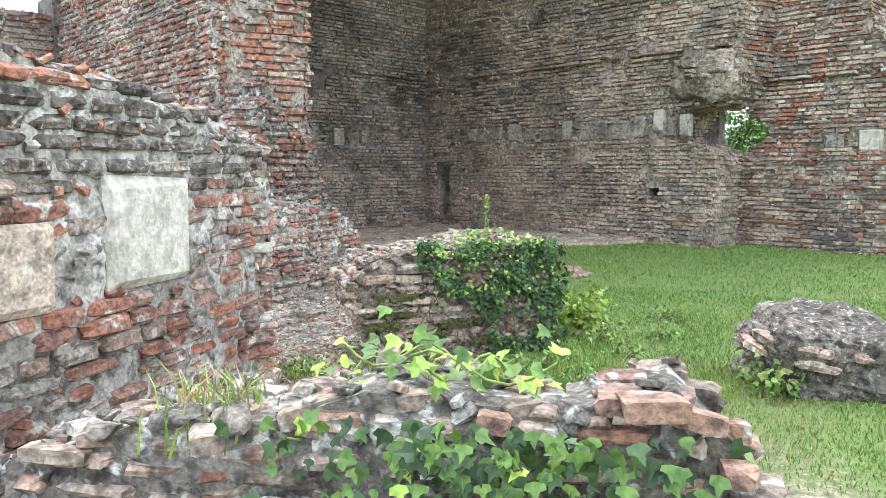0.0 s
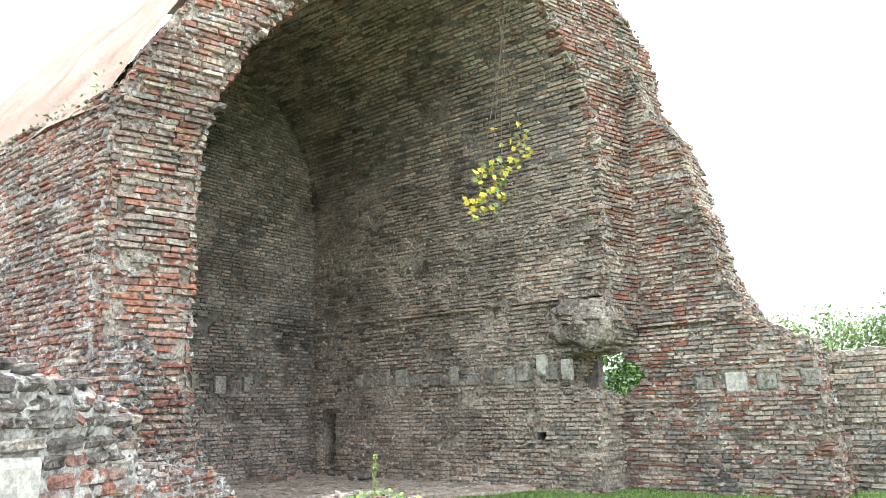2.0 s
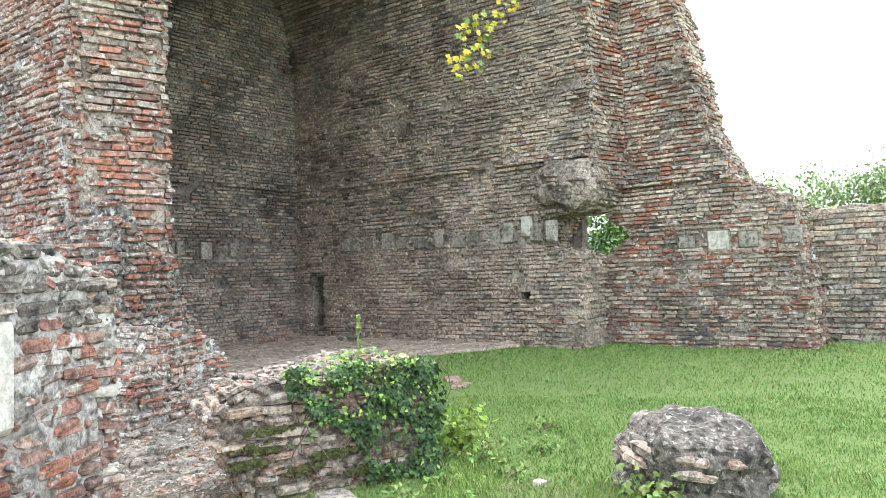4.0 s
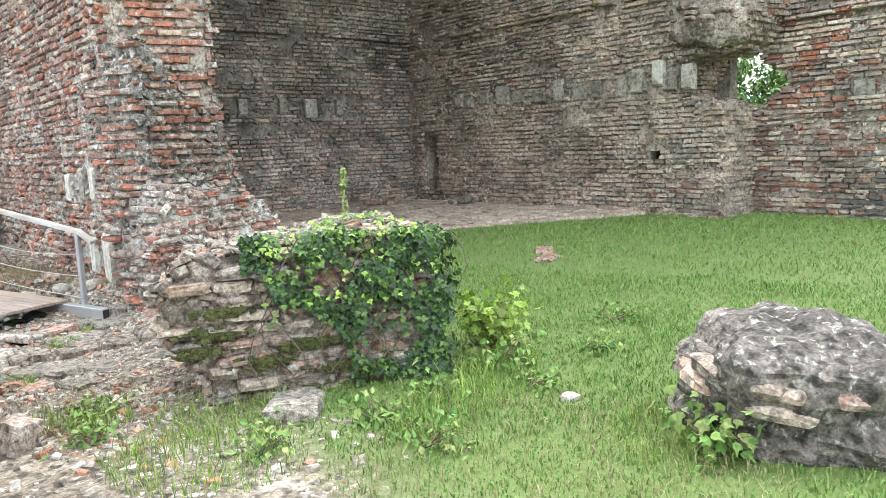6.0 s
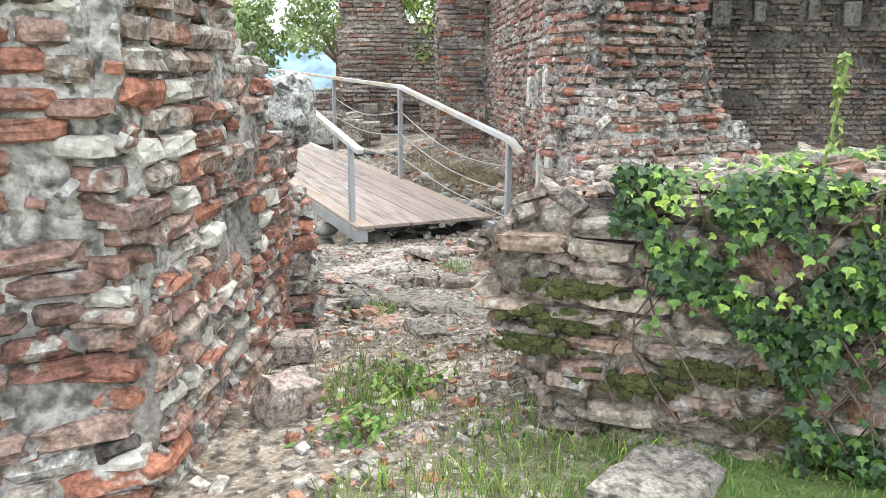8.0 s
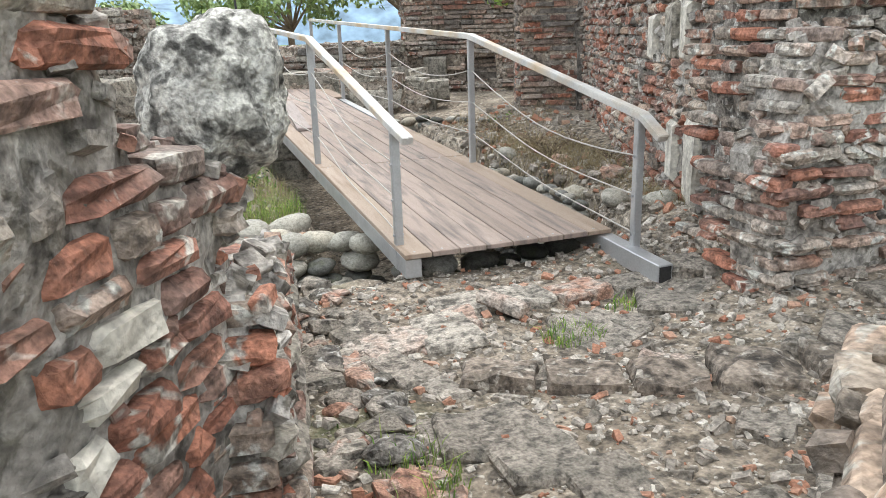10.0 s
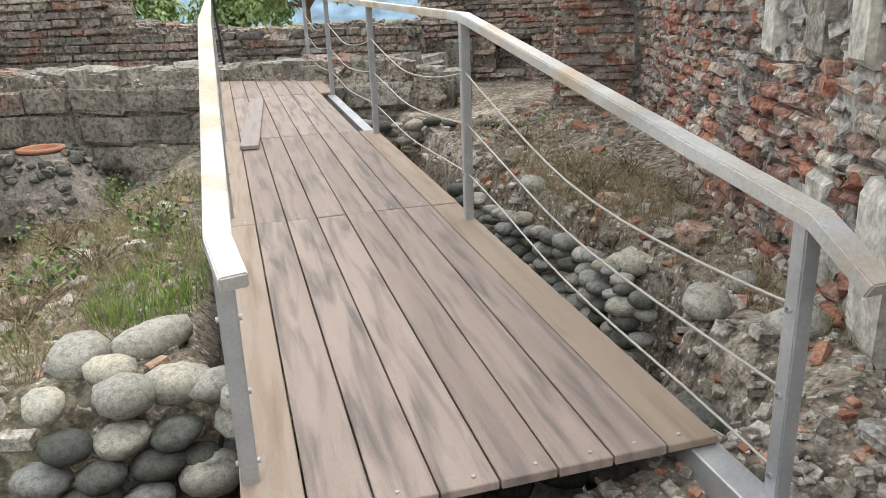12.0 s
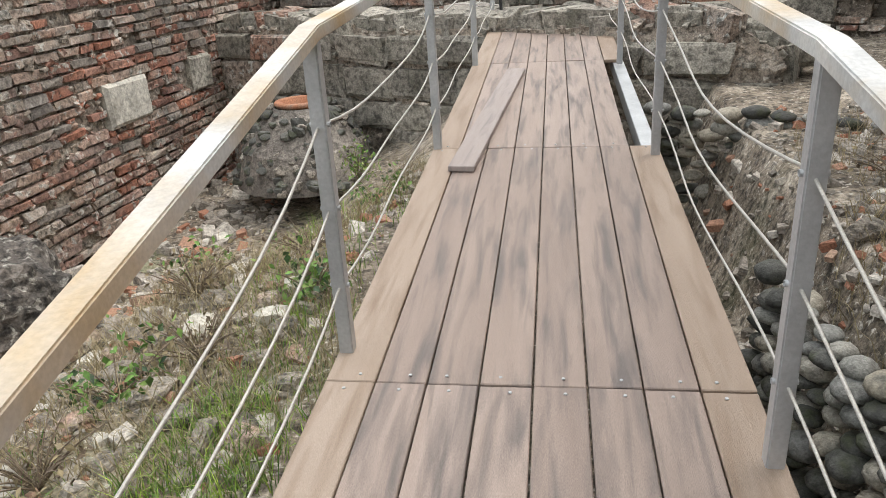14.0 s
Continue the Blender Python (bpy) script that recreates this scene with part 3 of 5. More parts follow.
ruin_wall("wall_right", "long side wall of the vaulted room, dusty tan brick with a row of upright stones and a ragged hole", plan(0, 0), -UX, R_POLY, 1.1,
          MORTAR_MID, [BRICK_TAN, BRICK_BROWN, BRICK_GREY], [.74, .14, .12], .08, (.12, .3), (.0, .06), .13, .06, joint=.024, stones=R_STONES, patches=R_WORN,
          lines=((3.58, .11), (3.5, .07)), seed=1, chips=70,
          holes=((7.79, 4.5, .14, .14), (.62, .85, .2, .62), (6.5, .95, .12, .07)))
RW_POLY = [(7.5, -.4), (7.55, 1.55), (8.0, 1.75), (8.35, 1.95), (7.9, 2.5), (7.8, 3.0), (8.02, 8.6), (8.4, 8.4), (8.7, 7.5), (9.05, 6.9), (9.3, 6.3), (9.62, 5.27), (9.85, 4.1), (10.15, 3.4),
           (10.45, 2.9), (11.2, 2.5), (11.45, 1.0), (11.5, -.4)]
RW_STONES = [(9.42, 1.86, .3, .24, STONE_BLOCK, .02), (9.98, 1.86, .36, .36, STONE_WHITE, .02), (10.5, 1.86, .34, .3, STONE_BLOCK, .02), (11.2, 1.9, .3, .3, STONE_BLOCK, .02)]
ruin_wall("wall_outer", "broken brick wall stepping down beside the vault", plan(0, -.95), -UX, RW_POLY, 1.0, MORTAR_MID,
          [BRICK_RED, BRICK_TAN, BRICK_BROWN], [.4, .3, .3], .08, (.12, .3), (.0, .06), .12, .1, stones=RW_STONES, joint=.028, lines=((3.02, .1),), seed=2, chips=60)
ruin_wall("wall_far", "low ruined brick wall beyond the vault", plan(0, -2.6), -UX, [(11.2, -.5), (19, -.5), (19, 1.9), (14.5, 2.1), (13, 2.35), (11.2, 2.4)], .8, MORTAR_BROWN, [BRICK_GREY, BRICK_TAN, STONE_BLOCK], [.5, .4, .1], .1, (.2, .45), (0, .05), .06, .08, seed=22)
B_POLY = [(0, -.4), (9.0, -.4), (9.0, 6.5)] + [(8.6 - b, z + .25) for b, z in reversed(ARCH)] + [(0, 4.4)]
B_STONES = []
for k in range(9):
    q = .9 + k * .72 + rs.uniform(-.12, .12)
    B_STONES.append((q, 2.15 + rs.uniform(-.08, .08), rs.uniform(.16, .34), rs.uniform(.26, .42), STONE_WORN if k % 2 else STONE_BLOCK, .045))
ruin_wall("wall_back", "dark end wall of the vaulted room", plan(0, 8.6), -VX, B_POLY, .9, MORTAR_DARK, VAULT_BRICKS, [.7, .14, .16], .082, (.13, .3), (.0, .05),
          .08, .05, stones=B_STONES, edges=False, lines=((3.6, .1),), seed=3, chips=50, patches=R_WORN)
L_STONES = [(5.5, .22, .26, .56, STONE_WHITE, .05), (4.95, .2, .2, .42, STONE_WHITE, .04), (5.2, 1.0, .17, .36, STONE_WHITE, .05), (4.8, 1.0, .2, .38, STONE_BLOCK, .05), (4.2, .95, .18, .34, STONE_WHITE, .04)]
L_POLY = [(-.6, -1.6), (5.95, -1.6), (5.75, .9), (5.7, 5.45), (3.0, 5.5), (-.6, 5.4)]
ruin_wall("wall_left", "weathered red brick side wall and front pillar of the vault, crumbling at its foot", plan(0, 8.5), -UX, L_POLY, 1.05, MORTAR_PALE,
          [BRICK_RED, BRICK_TAN, BRICK_GREY], [.6, .15, .25], .088, (.18, .34), (.0, .06), .05, .05, stones=L_STONES, back=True, cell=.05, rise=-.012, worn=True, seed=4,
          near=lambda c: c[2] < 2.2 and c[1] < 1.6, limit=300, chips=70)
FRONT_L, FRONT_R = np.array(plan(5.8, 8.5)[:2]), np.array(plan(8.05, 0)[:2])
FD = (FRONT_R - FRONT_L) / np.linalg.norm(FRONT_R - FRONT_L)
FLEN = float(np.linalg.norm(FRONT_R - FRONT_L))


def front_s(b):
    return (8.5 - b) / 8.5 * FLEN


RING = [(front_s(7.4), 1.0), (front_s(7.45), 2.5)] + [(front_s(b), z) for b, z in ARCH] + [(front_s(.0), 3.0), (front_s(-1.6), 2.9), (front_s(-1.85), 7.6), (front_s(-2.15), 8.3), (front_s(-1.85), 9.0), (front_s(-1.0), 9.8), (front_s(.2), 10.2), (front_s(1.5), 10.8), (front_s(3.3), 11.0),
        (front_s(5.0), 10.4), (front_s(6.4), 9.0), (front_s(7.3), 7.6), (front_s(8.0), 6.4), (front_s(8.44), 5.4), (front_s(8.44), 1.0)]
ruin_wall("arch_face", "broken brick face of the great arch", (*FRONT_L, 0.0), FD, RING, .7, MORTAR_BROWN, [BRICK_RED, BRICK_TAN, BRICK_GREY], [.62, .13, .25],
          .088, (.18, .34), (.0, .05), .05, .06, seed=5, category="arch", chips=40)


def build_vault():
    """The barrel vault: a brick soffit, course by course, under a shell covered with lime render."""
    root = tagged(new("vault"), "brick barrel vault with dark mortar under an orange lime render", "vault", kind="structure")
    pts = [np.array(q) for q in ARCH]
    verts, faces = [], []
    outer = [(8.55, 5.3), (8.0, 6.45), (7.3, 7.6), (6.4, 8.9), (5.0, 10.2), (3.3, 10.8), (1.5, 10.6), (.0, 9.8), (-1.0, 8.4)]
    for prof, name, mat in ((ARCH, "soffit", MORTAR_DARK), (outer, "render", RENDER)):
        verts, faces = [], []
        steps = 14
        for b, z in prof:
            front = (5.9 + (8.5 - b) / 8.5 * 2.2) - .45
            for i in range(steps + 1):
                a = -.3 + (front + .3) * i / steps
                k = .05 * noise.noise(Vector((a * 1.2, b * 1.2, z)))
                verts.append(plan(a, b + k, z + k))
        w = steps + 1
        for j in range(len(prof) - 1):
            for i in range(steps):
                faces.append((j * w + i, j * w + i + 1, (j + 1) * w + i + 1, (j + 1) * w + i))
        mesh_object(name, verts, faces, mat, smooth=(name == "render"), parent=root)
    boxes = []
    ax = np.array((*-UX, 0.0))
    rr = np.random.default_rng(11)
    for j in range(len(pts) - 1):
        p, q = pts[j], pts[j + 1]
        L = float(np.linalg.norm(q - p))
        k = max(1, round(L / .09))
        t = (q - p) / L
        up3 = np.array((VX[0] * t[0], VX[1] * t[0], t[1]))
        n3 = np.cross(ax, up3)
        mid = np.array(plan(4, 3.7, 5))
        for i in range(k):
            b, z = p + (q - p) * (i + .5) / k
            s, end = rr.uniform(0, .3), 5.9 + (8.5 - b) / 8.5 * 2.2
            while s < end - .3:
                ln = rr.uniform(.2, .42)
                c = np.array(plan(s + ln / 2, b, z))
                nn = n3 if n3 @ (mid - c) > 0 else -n3
                if rr.random() > .08:
                    boxes.append((c - nn * .05, ax, up3, nn, ln, .065, .06 + .04 * rr.random(), int(rr.choice(3, p=[.2, .5, .3]))))
                s += ln + .03
    lay_bricks("brickwork", boxes, VAULT_BRICKS, root)


build_vault()

# paved floor of the vaulted room
fl = thing("floor", "worn dusty terracotta paving of the vaulted room", "floor", kind="structure")
fv = [plan(-.1, -.1, .03), plan(-.1, 7.5, .03), plan(3.7, 7.5, .015), plan(4.5, 5.0, .01), plan(5.6, 2.0, .01), plan(6.4, -.1, .02)]
fv2 = [(q[0], q[1], -.3) for q in fv]
mesh_object("slab", fv + fv2, [(0, 5, 4, 3, 2, 1)] + [(i, (i + 1) % 6, 6 + (i + 1) % 6, 6 + i) for i in range(6)], PAVING, parent=fl)

paving = []
rf = np.random.default_rng(61)
for j in range(44):
    a = .05 + j * .145
    b = rf.uniform(0, .3)
    while b < 7.3:
        ln = rf.uniform(.28, .5)
        if a < lawn_edge(b + ln / 2) - .15 and rf.random() > .12:
            paving.append((np.array(plan(a, b + ln / 2, -.01)), np.array((*VX, 0.0)), np.array((*UX, 0.0)), np.array((rf.normal(0, .015), rf.normal(0, .015), 1.0)), ln, .125, .05 + rf.uniform(0, .014), 0))
        b += ln + .02
lay_bricks("tiles", paving, [PAVING], fl)

# ---- low ruins in the foreground ----
W1_STONES = [(1.52, 1.09, .54, .5, STONE_WHITE, .03), (.72, 1.0, .45, .34, BRICK_TAN, .03)]
ruin_wall("ruin_wall", "low broken wall of red brick and pale mortar with a white stone block", (-5.6, -3.72, 0), (1, .12), [(0, -.4), (2.62, -.4), (2.6, .4), (2.52, .9), (2.6, 1.5), (2.2, 1.66), (1.4, 1.75), (.5, 1.8), (0, 1.85)], 1.2,
          MORTAR_PALE, [BRICK_RED, BRICK_GREY, LUMP], [.8, .19, .01], .082, (.12, .3), (.0, .045), .03, .06, near=lambda c: c[0] > -4.4, stones=W1_STONES, cell=.035, rise=-.006, worn=True, seed=6, joint=.02, chips=60, chip=.7, crown=(1.28, 2))
ruin_wall("ruin_wall", "crumbling end of the low brick wall, white mortar showing", (-3.05, -3.46, 0), (.8, 1.56), [(0, -.4), (1.95, -.4), (1.9, .2), (1.86, .5), (2.12, .76), (1.6, .86), (1.35, 1.15), (.9, 1.4), (.4, 1.5), (0, 1.55)], .7,
          MORTAR_PALE, [BRICK_RED, STONE_WHITE, BRICK_GREY], [.6, .12, .28], .084, (.1, .28), (.0, .06), .07, .07, near=lambda c: True, limit=200, cell=.035, rise=-.003, worn=True, seed=16, joint=.022, chips=90, chip=.7, crown=(1.1, 2), patches=((.95, .55, .18, .2),))
ruin_wall("ruin_wall", "sloping stump of broken brick and mortar beside the path", (-2.12, -1.8, 0), (.14, 1), [(-.2, -.4), (2.3, -.4), (2.2, -.17), (1.8, .02), (1.3, .2), (.8, .35), (.3, .45), (-.1, .5)], .65,
          MORTAR_PALE, [BRICK_RED, BRICK_GREY, STONE_BLOCK], [.4, .4, .2], .09, (.12, .34), (.0, .08), .06, .08, near=lambda c: True, limit=200, cell=.035, rise=-.012, worn=True, seed=26, chips=160)
ruin_wall("ruin_wall", "knee-high broken brick wall overgrown with ivy shoots", (-5.05, -5.95, 0), (-.22, 1), [(-.1, -.3), (2.1, -.3), (2.1, .47), (1.6, .67), (1.0, .86), (.4, .95), (.0, .97), (-.12, .86), (-.18, .6), (-.22, .3)], .27,
          MORTAR_GREY, [BRICK_GREY, BRICK_RED], [.8, .2], .06, (.07, .19), (.0, .05), .05, .05, back=True, cell=.035, rise=-.012, worn=True, seed=7, chips=90, chip=.55)
ruin_wall("ruin_wall", "broken footing in front of the low wall", (-5.33, -5.85, 0), (-.22, 1), [(.0, -.3), (2.0, -.3), (1.9, .42), (1.2, .64), (.6, .72), (.1, .68), (-.05, .3)], .2,
          MORTAR_GREY, [BRICK_GREY, BRICK_RED], [.75, .25], .06, (.07, .18), (.0, .05), .05, .05, back=True, cell=.035, rise=-.012, worn=True, seed=17, chips=90, chip=.55)
ruin_wall("ruin_wall", "short block of old brick wall overgrown with ivy", (-1.85, -3.35, 0), (1, -1.2), [(.24, -.3), (1.5, -.3), (1.52, .5), (1.38, .76), (1.0, .8), (.5, .72), (.05, .64), (-.1, .45), (.06, .12)], .85,
          MORTAR_BROWN, [BRICK_GREY, BRICK_TAN], [.75, .25], .082, (.12, .3), (.01, .09), .06, .06, back=True, near=lambda c: c[0] < -.5, limit=240, cell=.035, rise=-.012, worn=True, seed=8, chips=110)
ruin_wall("ruin_wall", "stepped stump of brick wall at the foot of the pillar", (.18, -1.15, 0), (1.0, -.04), [(0, -.5), (1.62, -.5), (1.65, .5), (1.45, .72), (1.2, .85), (.7, .95), (.1, 1.0), (-.05, .5)], .35,
          MORTAR_PALE, [BRICK_GREY, BRICK_RED], [.5, .5], .08, (.12, .32), (.0, .07), .05, .07, cell=.035, rise=-.012, worn=True, seed=9, near=lambda c: c[2] > .3, limit=200, chips=90)
ruin_wall("ruin_wall", "broken brick base of the pillar", (.42, -.82, 0), (1.0, -.02), [(0, -.5), (1.28, -.5), (1.28, .75), (1.15, 1.1), (1.0, 1.45), (.5, 1.9), (.3, 2.2), (0, 2.4), (-.08, 1)], .5,
          MORTAR_GREY, [BRICK_GREY, BRICK_RED], [.45, .55], .082, (.12, .32), (.0, .07), .05, .08, cell=.035, rise=-.012, worn=True, seed=19, chips=90)


def masonry_lump(x, y, z, rx, ry, rz, turn, seed, label="fallen lump of old grey masonry lying in the grass", mat=None):
    """A fallen lump of wall: a lump weathered into layers, with bricks standing out of it."""
    bm = bmesh.new()
    bmesh.ops.create_icosphere(bm, subdivisions=5, radius=1)
    for q in bm.verts:
        p = q.co.copy()
        sq = Vector((math.copysign(abs(p.x) ** .7, p.x), math.copysign(abs(p.y) ** .7, p.y), math.copysign(abs(p.z) ** .75, p.z)))
        k = Vector((sq.x * rx, sq.y * ry, sq.z * rz))
        layer = math.floor((k.z + .07 * noise.noise(k * 2.5)) / .1)
        side = 1 - abs(p.z) ** 3
        d = 1 + side * .07 * noise.noise(Vector((layer * 3.7, seed, p.x * 2.2 + p.y * 2.7))) + .2 * noise.noise(k * 2.6 + Vector((seed, 0, 0)))
        f = (k.z / .085) % 1.0
        d -= side * (.02 if f < .2 else 0.0)
        d += .12 * noise.noise(k * 6.5) + .05 * noise.noise(k * 19)
        q.co = k * d
    root = tagged(new("masonry_lump"), label, "masonry lump")
    root.matrix_world = pose(x, y, z, 4, -5, turn)
    part("core", bm, mat or LUMP, root)
    r = np.random.default_rng(seed)
    for k in range(24):
        a = r.uniform(0, 6.28)
        h = (int(r.integers(-1, 2)) + .55) * .085
        kk = max(.2, 1 - (h / rz) ** 4) ** .5
        px, py = rx * .93 * kk * math.copysign(abs(math.cos(a)) ** .7, math.cos(a)), ry * .93 * kk * math.copysign(abs(math.sin(a)) ** .7, math.sin(a))
        ob = new("brick", unit_brick(BRICK_GREY if k % 4 else BRICK_TAN, k % 9))
        ob.matrix_world = Matrix.LocRotScale((px * .92, py * .92, h), Euler((r.normal(0, .06), r.normal(0, .06), a - math.pi / 2)), (r.uniform(.16, .32), .1, .062))
        ob.parent = root


masonry_lump(-1.1, -6.45, .14, .47, .46, .34, 20, 10)
masonry_lump(*plan(7.55, -.02)[:2], 3.05, .66, .26, .46, 67, 15, "bulge of rough rubble masonry hanging over the hole in the wall", MORTAR_MID)
masonry_lump(-3.4, 3.55, -.6, .42, .5, .5, 50, 13, "crumbling lump of rubble masonry at the edge of the dig")

# ---- beyond the footbridge ----
BW_POLY = [(0, -1.6), (6.9, -1.6), (6.9, .1), (6.3, .3), (0, .22)]
ruin_wall("wall_low", "low wall of large squared stone blocks", (-4.9, 10.05, 0), -VX, BW_POLY, .5, MORTAR_BROWN, [STONE_BLOCK, BRICK_GREY], [.9, .1], .36, (.4, .85), (.03, .09), .02, .04, seed=11, chips=25, joint=.035)
ruin_wall("wall_terrace", "rubble stone wall at the back of the dig", (-4.6, 11.8, 0), -VX, [(0, -1), (6.7, -1), (6.7, .75), (5.6, .85), (4, .8), (2.2, .95), (2, 1.5), (0, 1.6)], .7,
          MORTAR_BROWN, [BRICK_GREY, STONE_BLOCK, BRICK_BROWN], [.5, .3, .2], .12, (.15, .45), (.0, .06), .06, .08, seed=12, chips=60)
ruin_wall("wall_ruin", "tall broken stretch of brown brick wall with a niche and large blocks at its foot", (1.75, 9.65, 0), -VX,
          [(0, -1.2), (3.4, -1.2), (3.4, 4.4), (2.6, 4.2), (2.3, 2.9), (2.1, 2.3), (1.35, 2.1), (1.15, 2.7), (.9, 3.05), (.1, 3.15), (-.05, 2.3)], .8,
          MORTAR_BROWN, [BRICK_BROWN, BRICK_RED, BRICK_GREY], [.55, .2, .25], .085, (.16, .36), (.0, .06), .07, .09, seed=24, chips=50,
          stones=((.52, .33, .42, .5, STONE_BLOCK, .08), (.55, -.4, 1.1, .66, STONE_BLOCK, .12), (1.75, -.4, 1.15, .62, STONE_BLOCK, .12), (2.7, .5, .5, .3, STONE_BLOCK, .06)), holes=((1.34, .33, .28, .22),))
# Backing added inside the niche; the recess's darkness is put into its mortar.
ruin_wall("wall_niche", "dark back of the niche in the brown brick wall", (1.9, 10.02, 0), -VX, [(.8, -.1), (1.9, -.1), (1.9, .8), (.8, .8)], .2, MORTAR_DARK, [BRICK_BROWN], None, .085, (.16, .3), (0, .03), .1, .02, edges=False, seed=25)
ruin_wall("wall_side", "dark red brick wall along the dig with a white stone block", (-5.6, 3.0, 0), (.1, 1), [(0, -1.6), (10.5, -1.6), (10.5, 1.7), (0, 1.5)], .6,
          MORTAR_BROWN, [BRICK_RED, BRICK_BROWN, BRICK_GREY], [.5, .35, .15], .105, (.2, .42), (.0, .05), .05, .05, seed=13, chips=50, stones=((5.0, -.24, .72, .45, STONE_WHITE, .07), (6.5, -.2, .42, .42, STONE_BLOCK, .07)))
ruin_wall("buttress", "brown brick pier standing against the vault's side wall", plan(-.2, 9.35), -UX, [(-1.2, -1.6), (0, -1.6), (0, 4.0), (-1.2, 4.2)], .8, MORTAR_BROWN, [BRICK_BROWN, BRICK_RED], [.6, .4],
          .085, (.16, .34), (.0, .06), .05, .06, seed=14, chips=60)


# ---- the footbridge ----
SLOPE = .036


def deck_z(y):
    return -.065 + SLOPE * y


def box_bm(x0, x1, y0, y1, z0, z1, bevel=.004, slope=False):
    bm = bmesh.new()
    bmesh.ops.create_cube(bm, size=1)
    for q in bm.verts:
        q.co = Vector((x0 + (q.co.x + .5) * (x1 - x0), y0 + (q.co.y + .5) * (y1 - y0), z0 + (q.co.z + .5) * (z1 - z0)))
        if slope:
            q.co.z += deck_z(q.co.y)
    if bevel:
        bmesh.ops.bevel(bm, geom=bm.edges[:], offset=bevel, segments=1, affect="EDGES")
    return bm


bridge = thing("footbridge", "weathered brown plank footbridge with galvanised steel railings over the dig", "footbridge")
W = 1.25 / 8
SECTIONS = [(0.0, 2.346), (2.35, 4.606), (4.61, 6.936), (6.94, 9.1)]
for si, (y0, y1) in enumerate(SECTIONS):
    for k in range(8):
        if si == 2 and k == 7:
            continue
        x0 = -1.25 + k * W
        edge = k in (0, 7)
        part("plank", box_bm(x0 + .003, x0 + W - .003, y0 + .001, y1 - .002 + rs.uniform(-.004, .004), -.028 + rs.uniform(-.002, .002), rs.uniform(-.002, .002), .003, True),
             DECK_EDGE if edge else DECK, bridge)
for x0 in (-1.24, -.08):
    part("beam", box_bm(x0, x0 + .09, -.56 if x0 > -1 else .02, 9.0, -.14, -.033, .004, True), STEEL, bridge, "galvanised box-section steel beam")
# Solid black plate stands in for the shade inside the hollow beam.
part("beam_end", box_bm(-.072, -.002, -.5625, -.555, -.13, -.043, 0, True), BLACK, bridge, "black plate painted in for the shaded hollow end of the box-section beam")
loose = part("plank", box_bm(-.07, .07, -1.18, 1.18, .004, .034, .003), LOOSE_PLANK)
loose.matrix_world = Matrix.Translation((-.95, 5.38, deck_z(5.38))) @ Euler((math.atan(SLOPE), 0, radians(-4.4))).to_matrix().to_4x4()
tagged(loose, "loose grey weathered plank lying on the deck", "plank")


# ---- railings ----
def bar(name, pts, w, h, mat, parent, label=""):
    """A square bar through the points, joined at its bends."""
    verts, faces = [], []
    P = [Vector(q) for q in pts]
    for i, q in enumerate(P):
        t = ((P[min(i + 1, len(P) - 1)] - P[max(i - 1, 0)])).normalized()
        ref = Vector((1, 0, 0)) if abs(t.x) < .9 else Vector((0, 1, 0))
        side = (ref - t * ref.dot(t)).normalized()
        upv = t.cross(side)
        for sx, sz in ((-1, -1), (1, -1), (1, 1), (-1, 1)):
            verts.append(q + side * sx * w / 2 + upv * sz * h / 2)
    for i in range(len(P) - 1):
        for k in range(4):
            faces.append((i * 4 + k, i * 4 + (k + 1) % 4, i * 4 + 4 + (k + 1) % 4, i * 4 + 4 + k))
    faces += [(3, 2, 1, 0), tuple(len(verts) - 4 + k for k in range(4))]
    bm = bmesh.new()
    vs = [bm.verts.new(q) for q in verts]
    for f in faces:
        bm.faces.new([vs[i] for i in f])
    bmesh.ops.recalc_face_normals(bm, faces=bm.faces[:])
    bmesh.ops.bevel(bm, geom=bm.edges[:], offset=.004, segments=2, affect="EDGES")
    return part(name, bm, mat, parent, label)


def tube(name, pts, r, mat, parent=None, label="", sides=6):
    verts, faces = [], []
    P = [Vector(q) for q in pts]
    for i, q in enumerate(P):
        t = (P[min(i + 1, len(P) - 1)] - P[max(i - 1, 0)]).normalized()
        ref = Vector((0, 0, 1)) if abs(t.z) < .9 else Vector((1, 0, 0))
        s1 = t.cross(ref).normalized()
        s2 = t.cross(s1)
        rr = r if not callable(r) else r(i / max(1, len(P) - 1))
        for k in range(sides):
            an = 2 * math.pi * k / sides
            verts.append(q + (s1 * math.cos(an) + s2 * math.sin(an)) * rr)
    for i in range(len(P) - 1):
        for k in range(sides):
            faces.append((i * sides + k, i * sides + (k + 1) % sides, (i + 1) * sides + (k + 1) % sides, (i + 1) * sides + k))
    return mesh_object(name, verts, faces, mat, smooth=True, parent=parent, label=label)


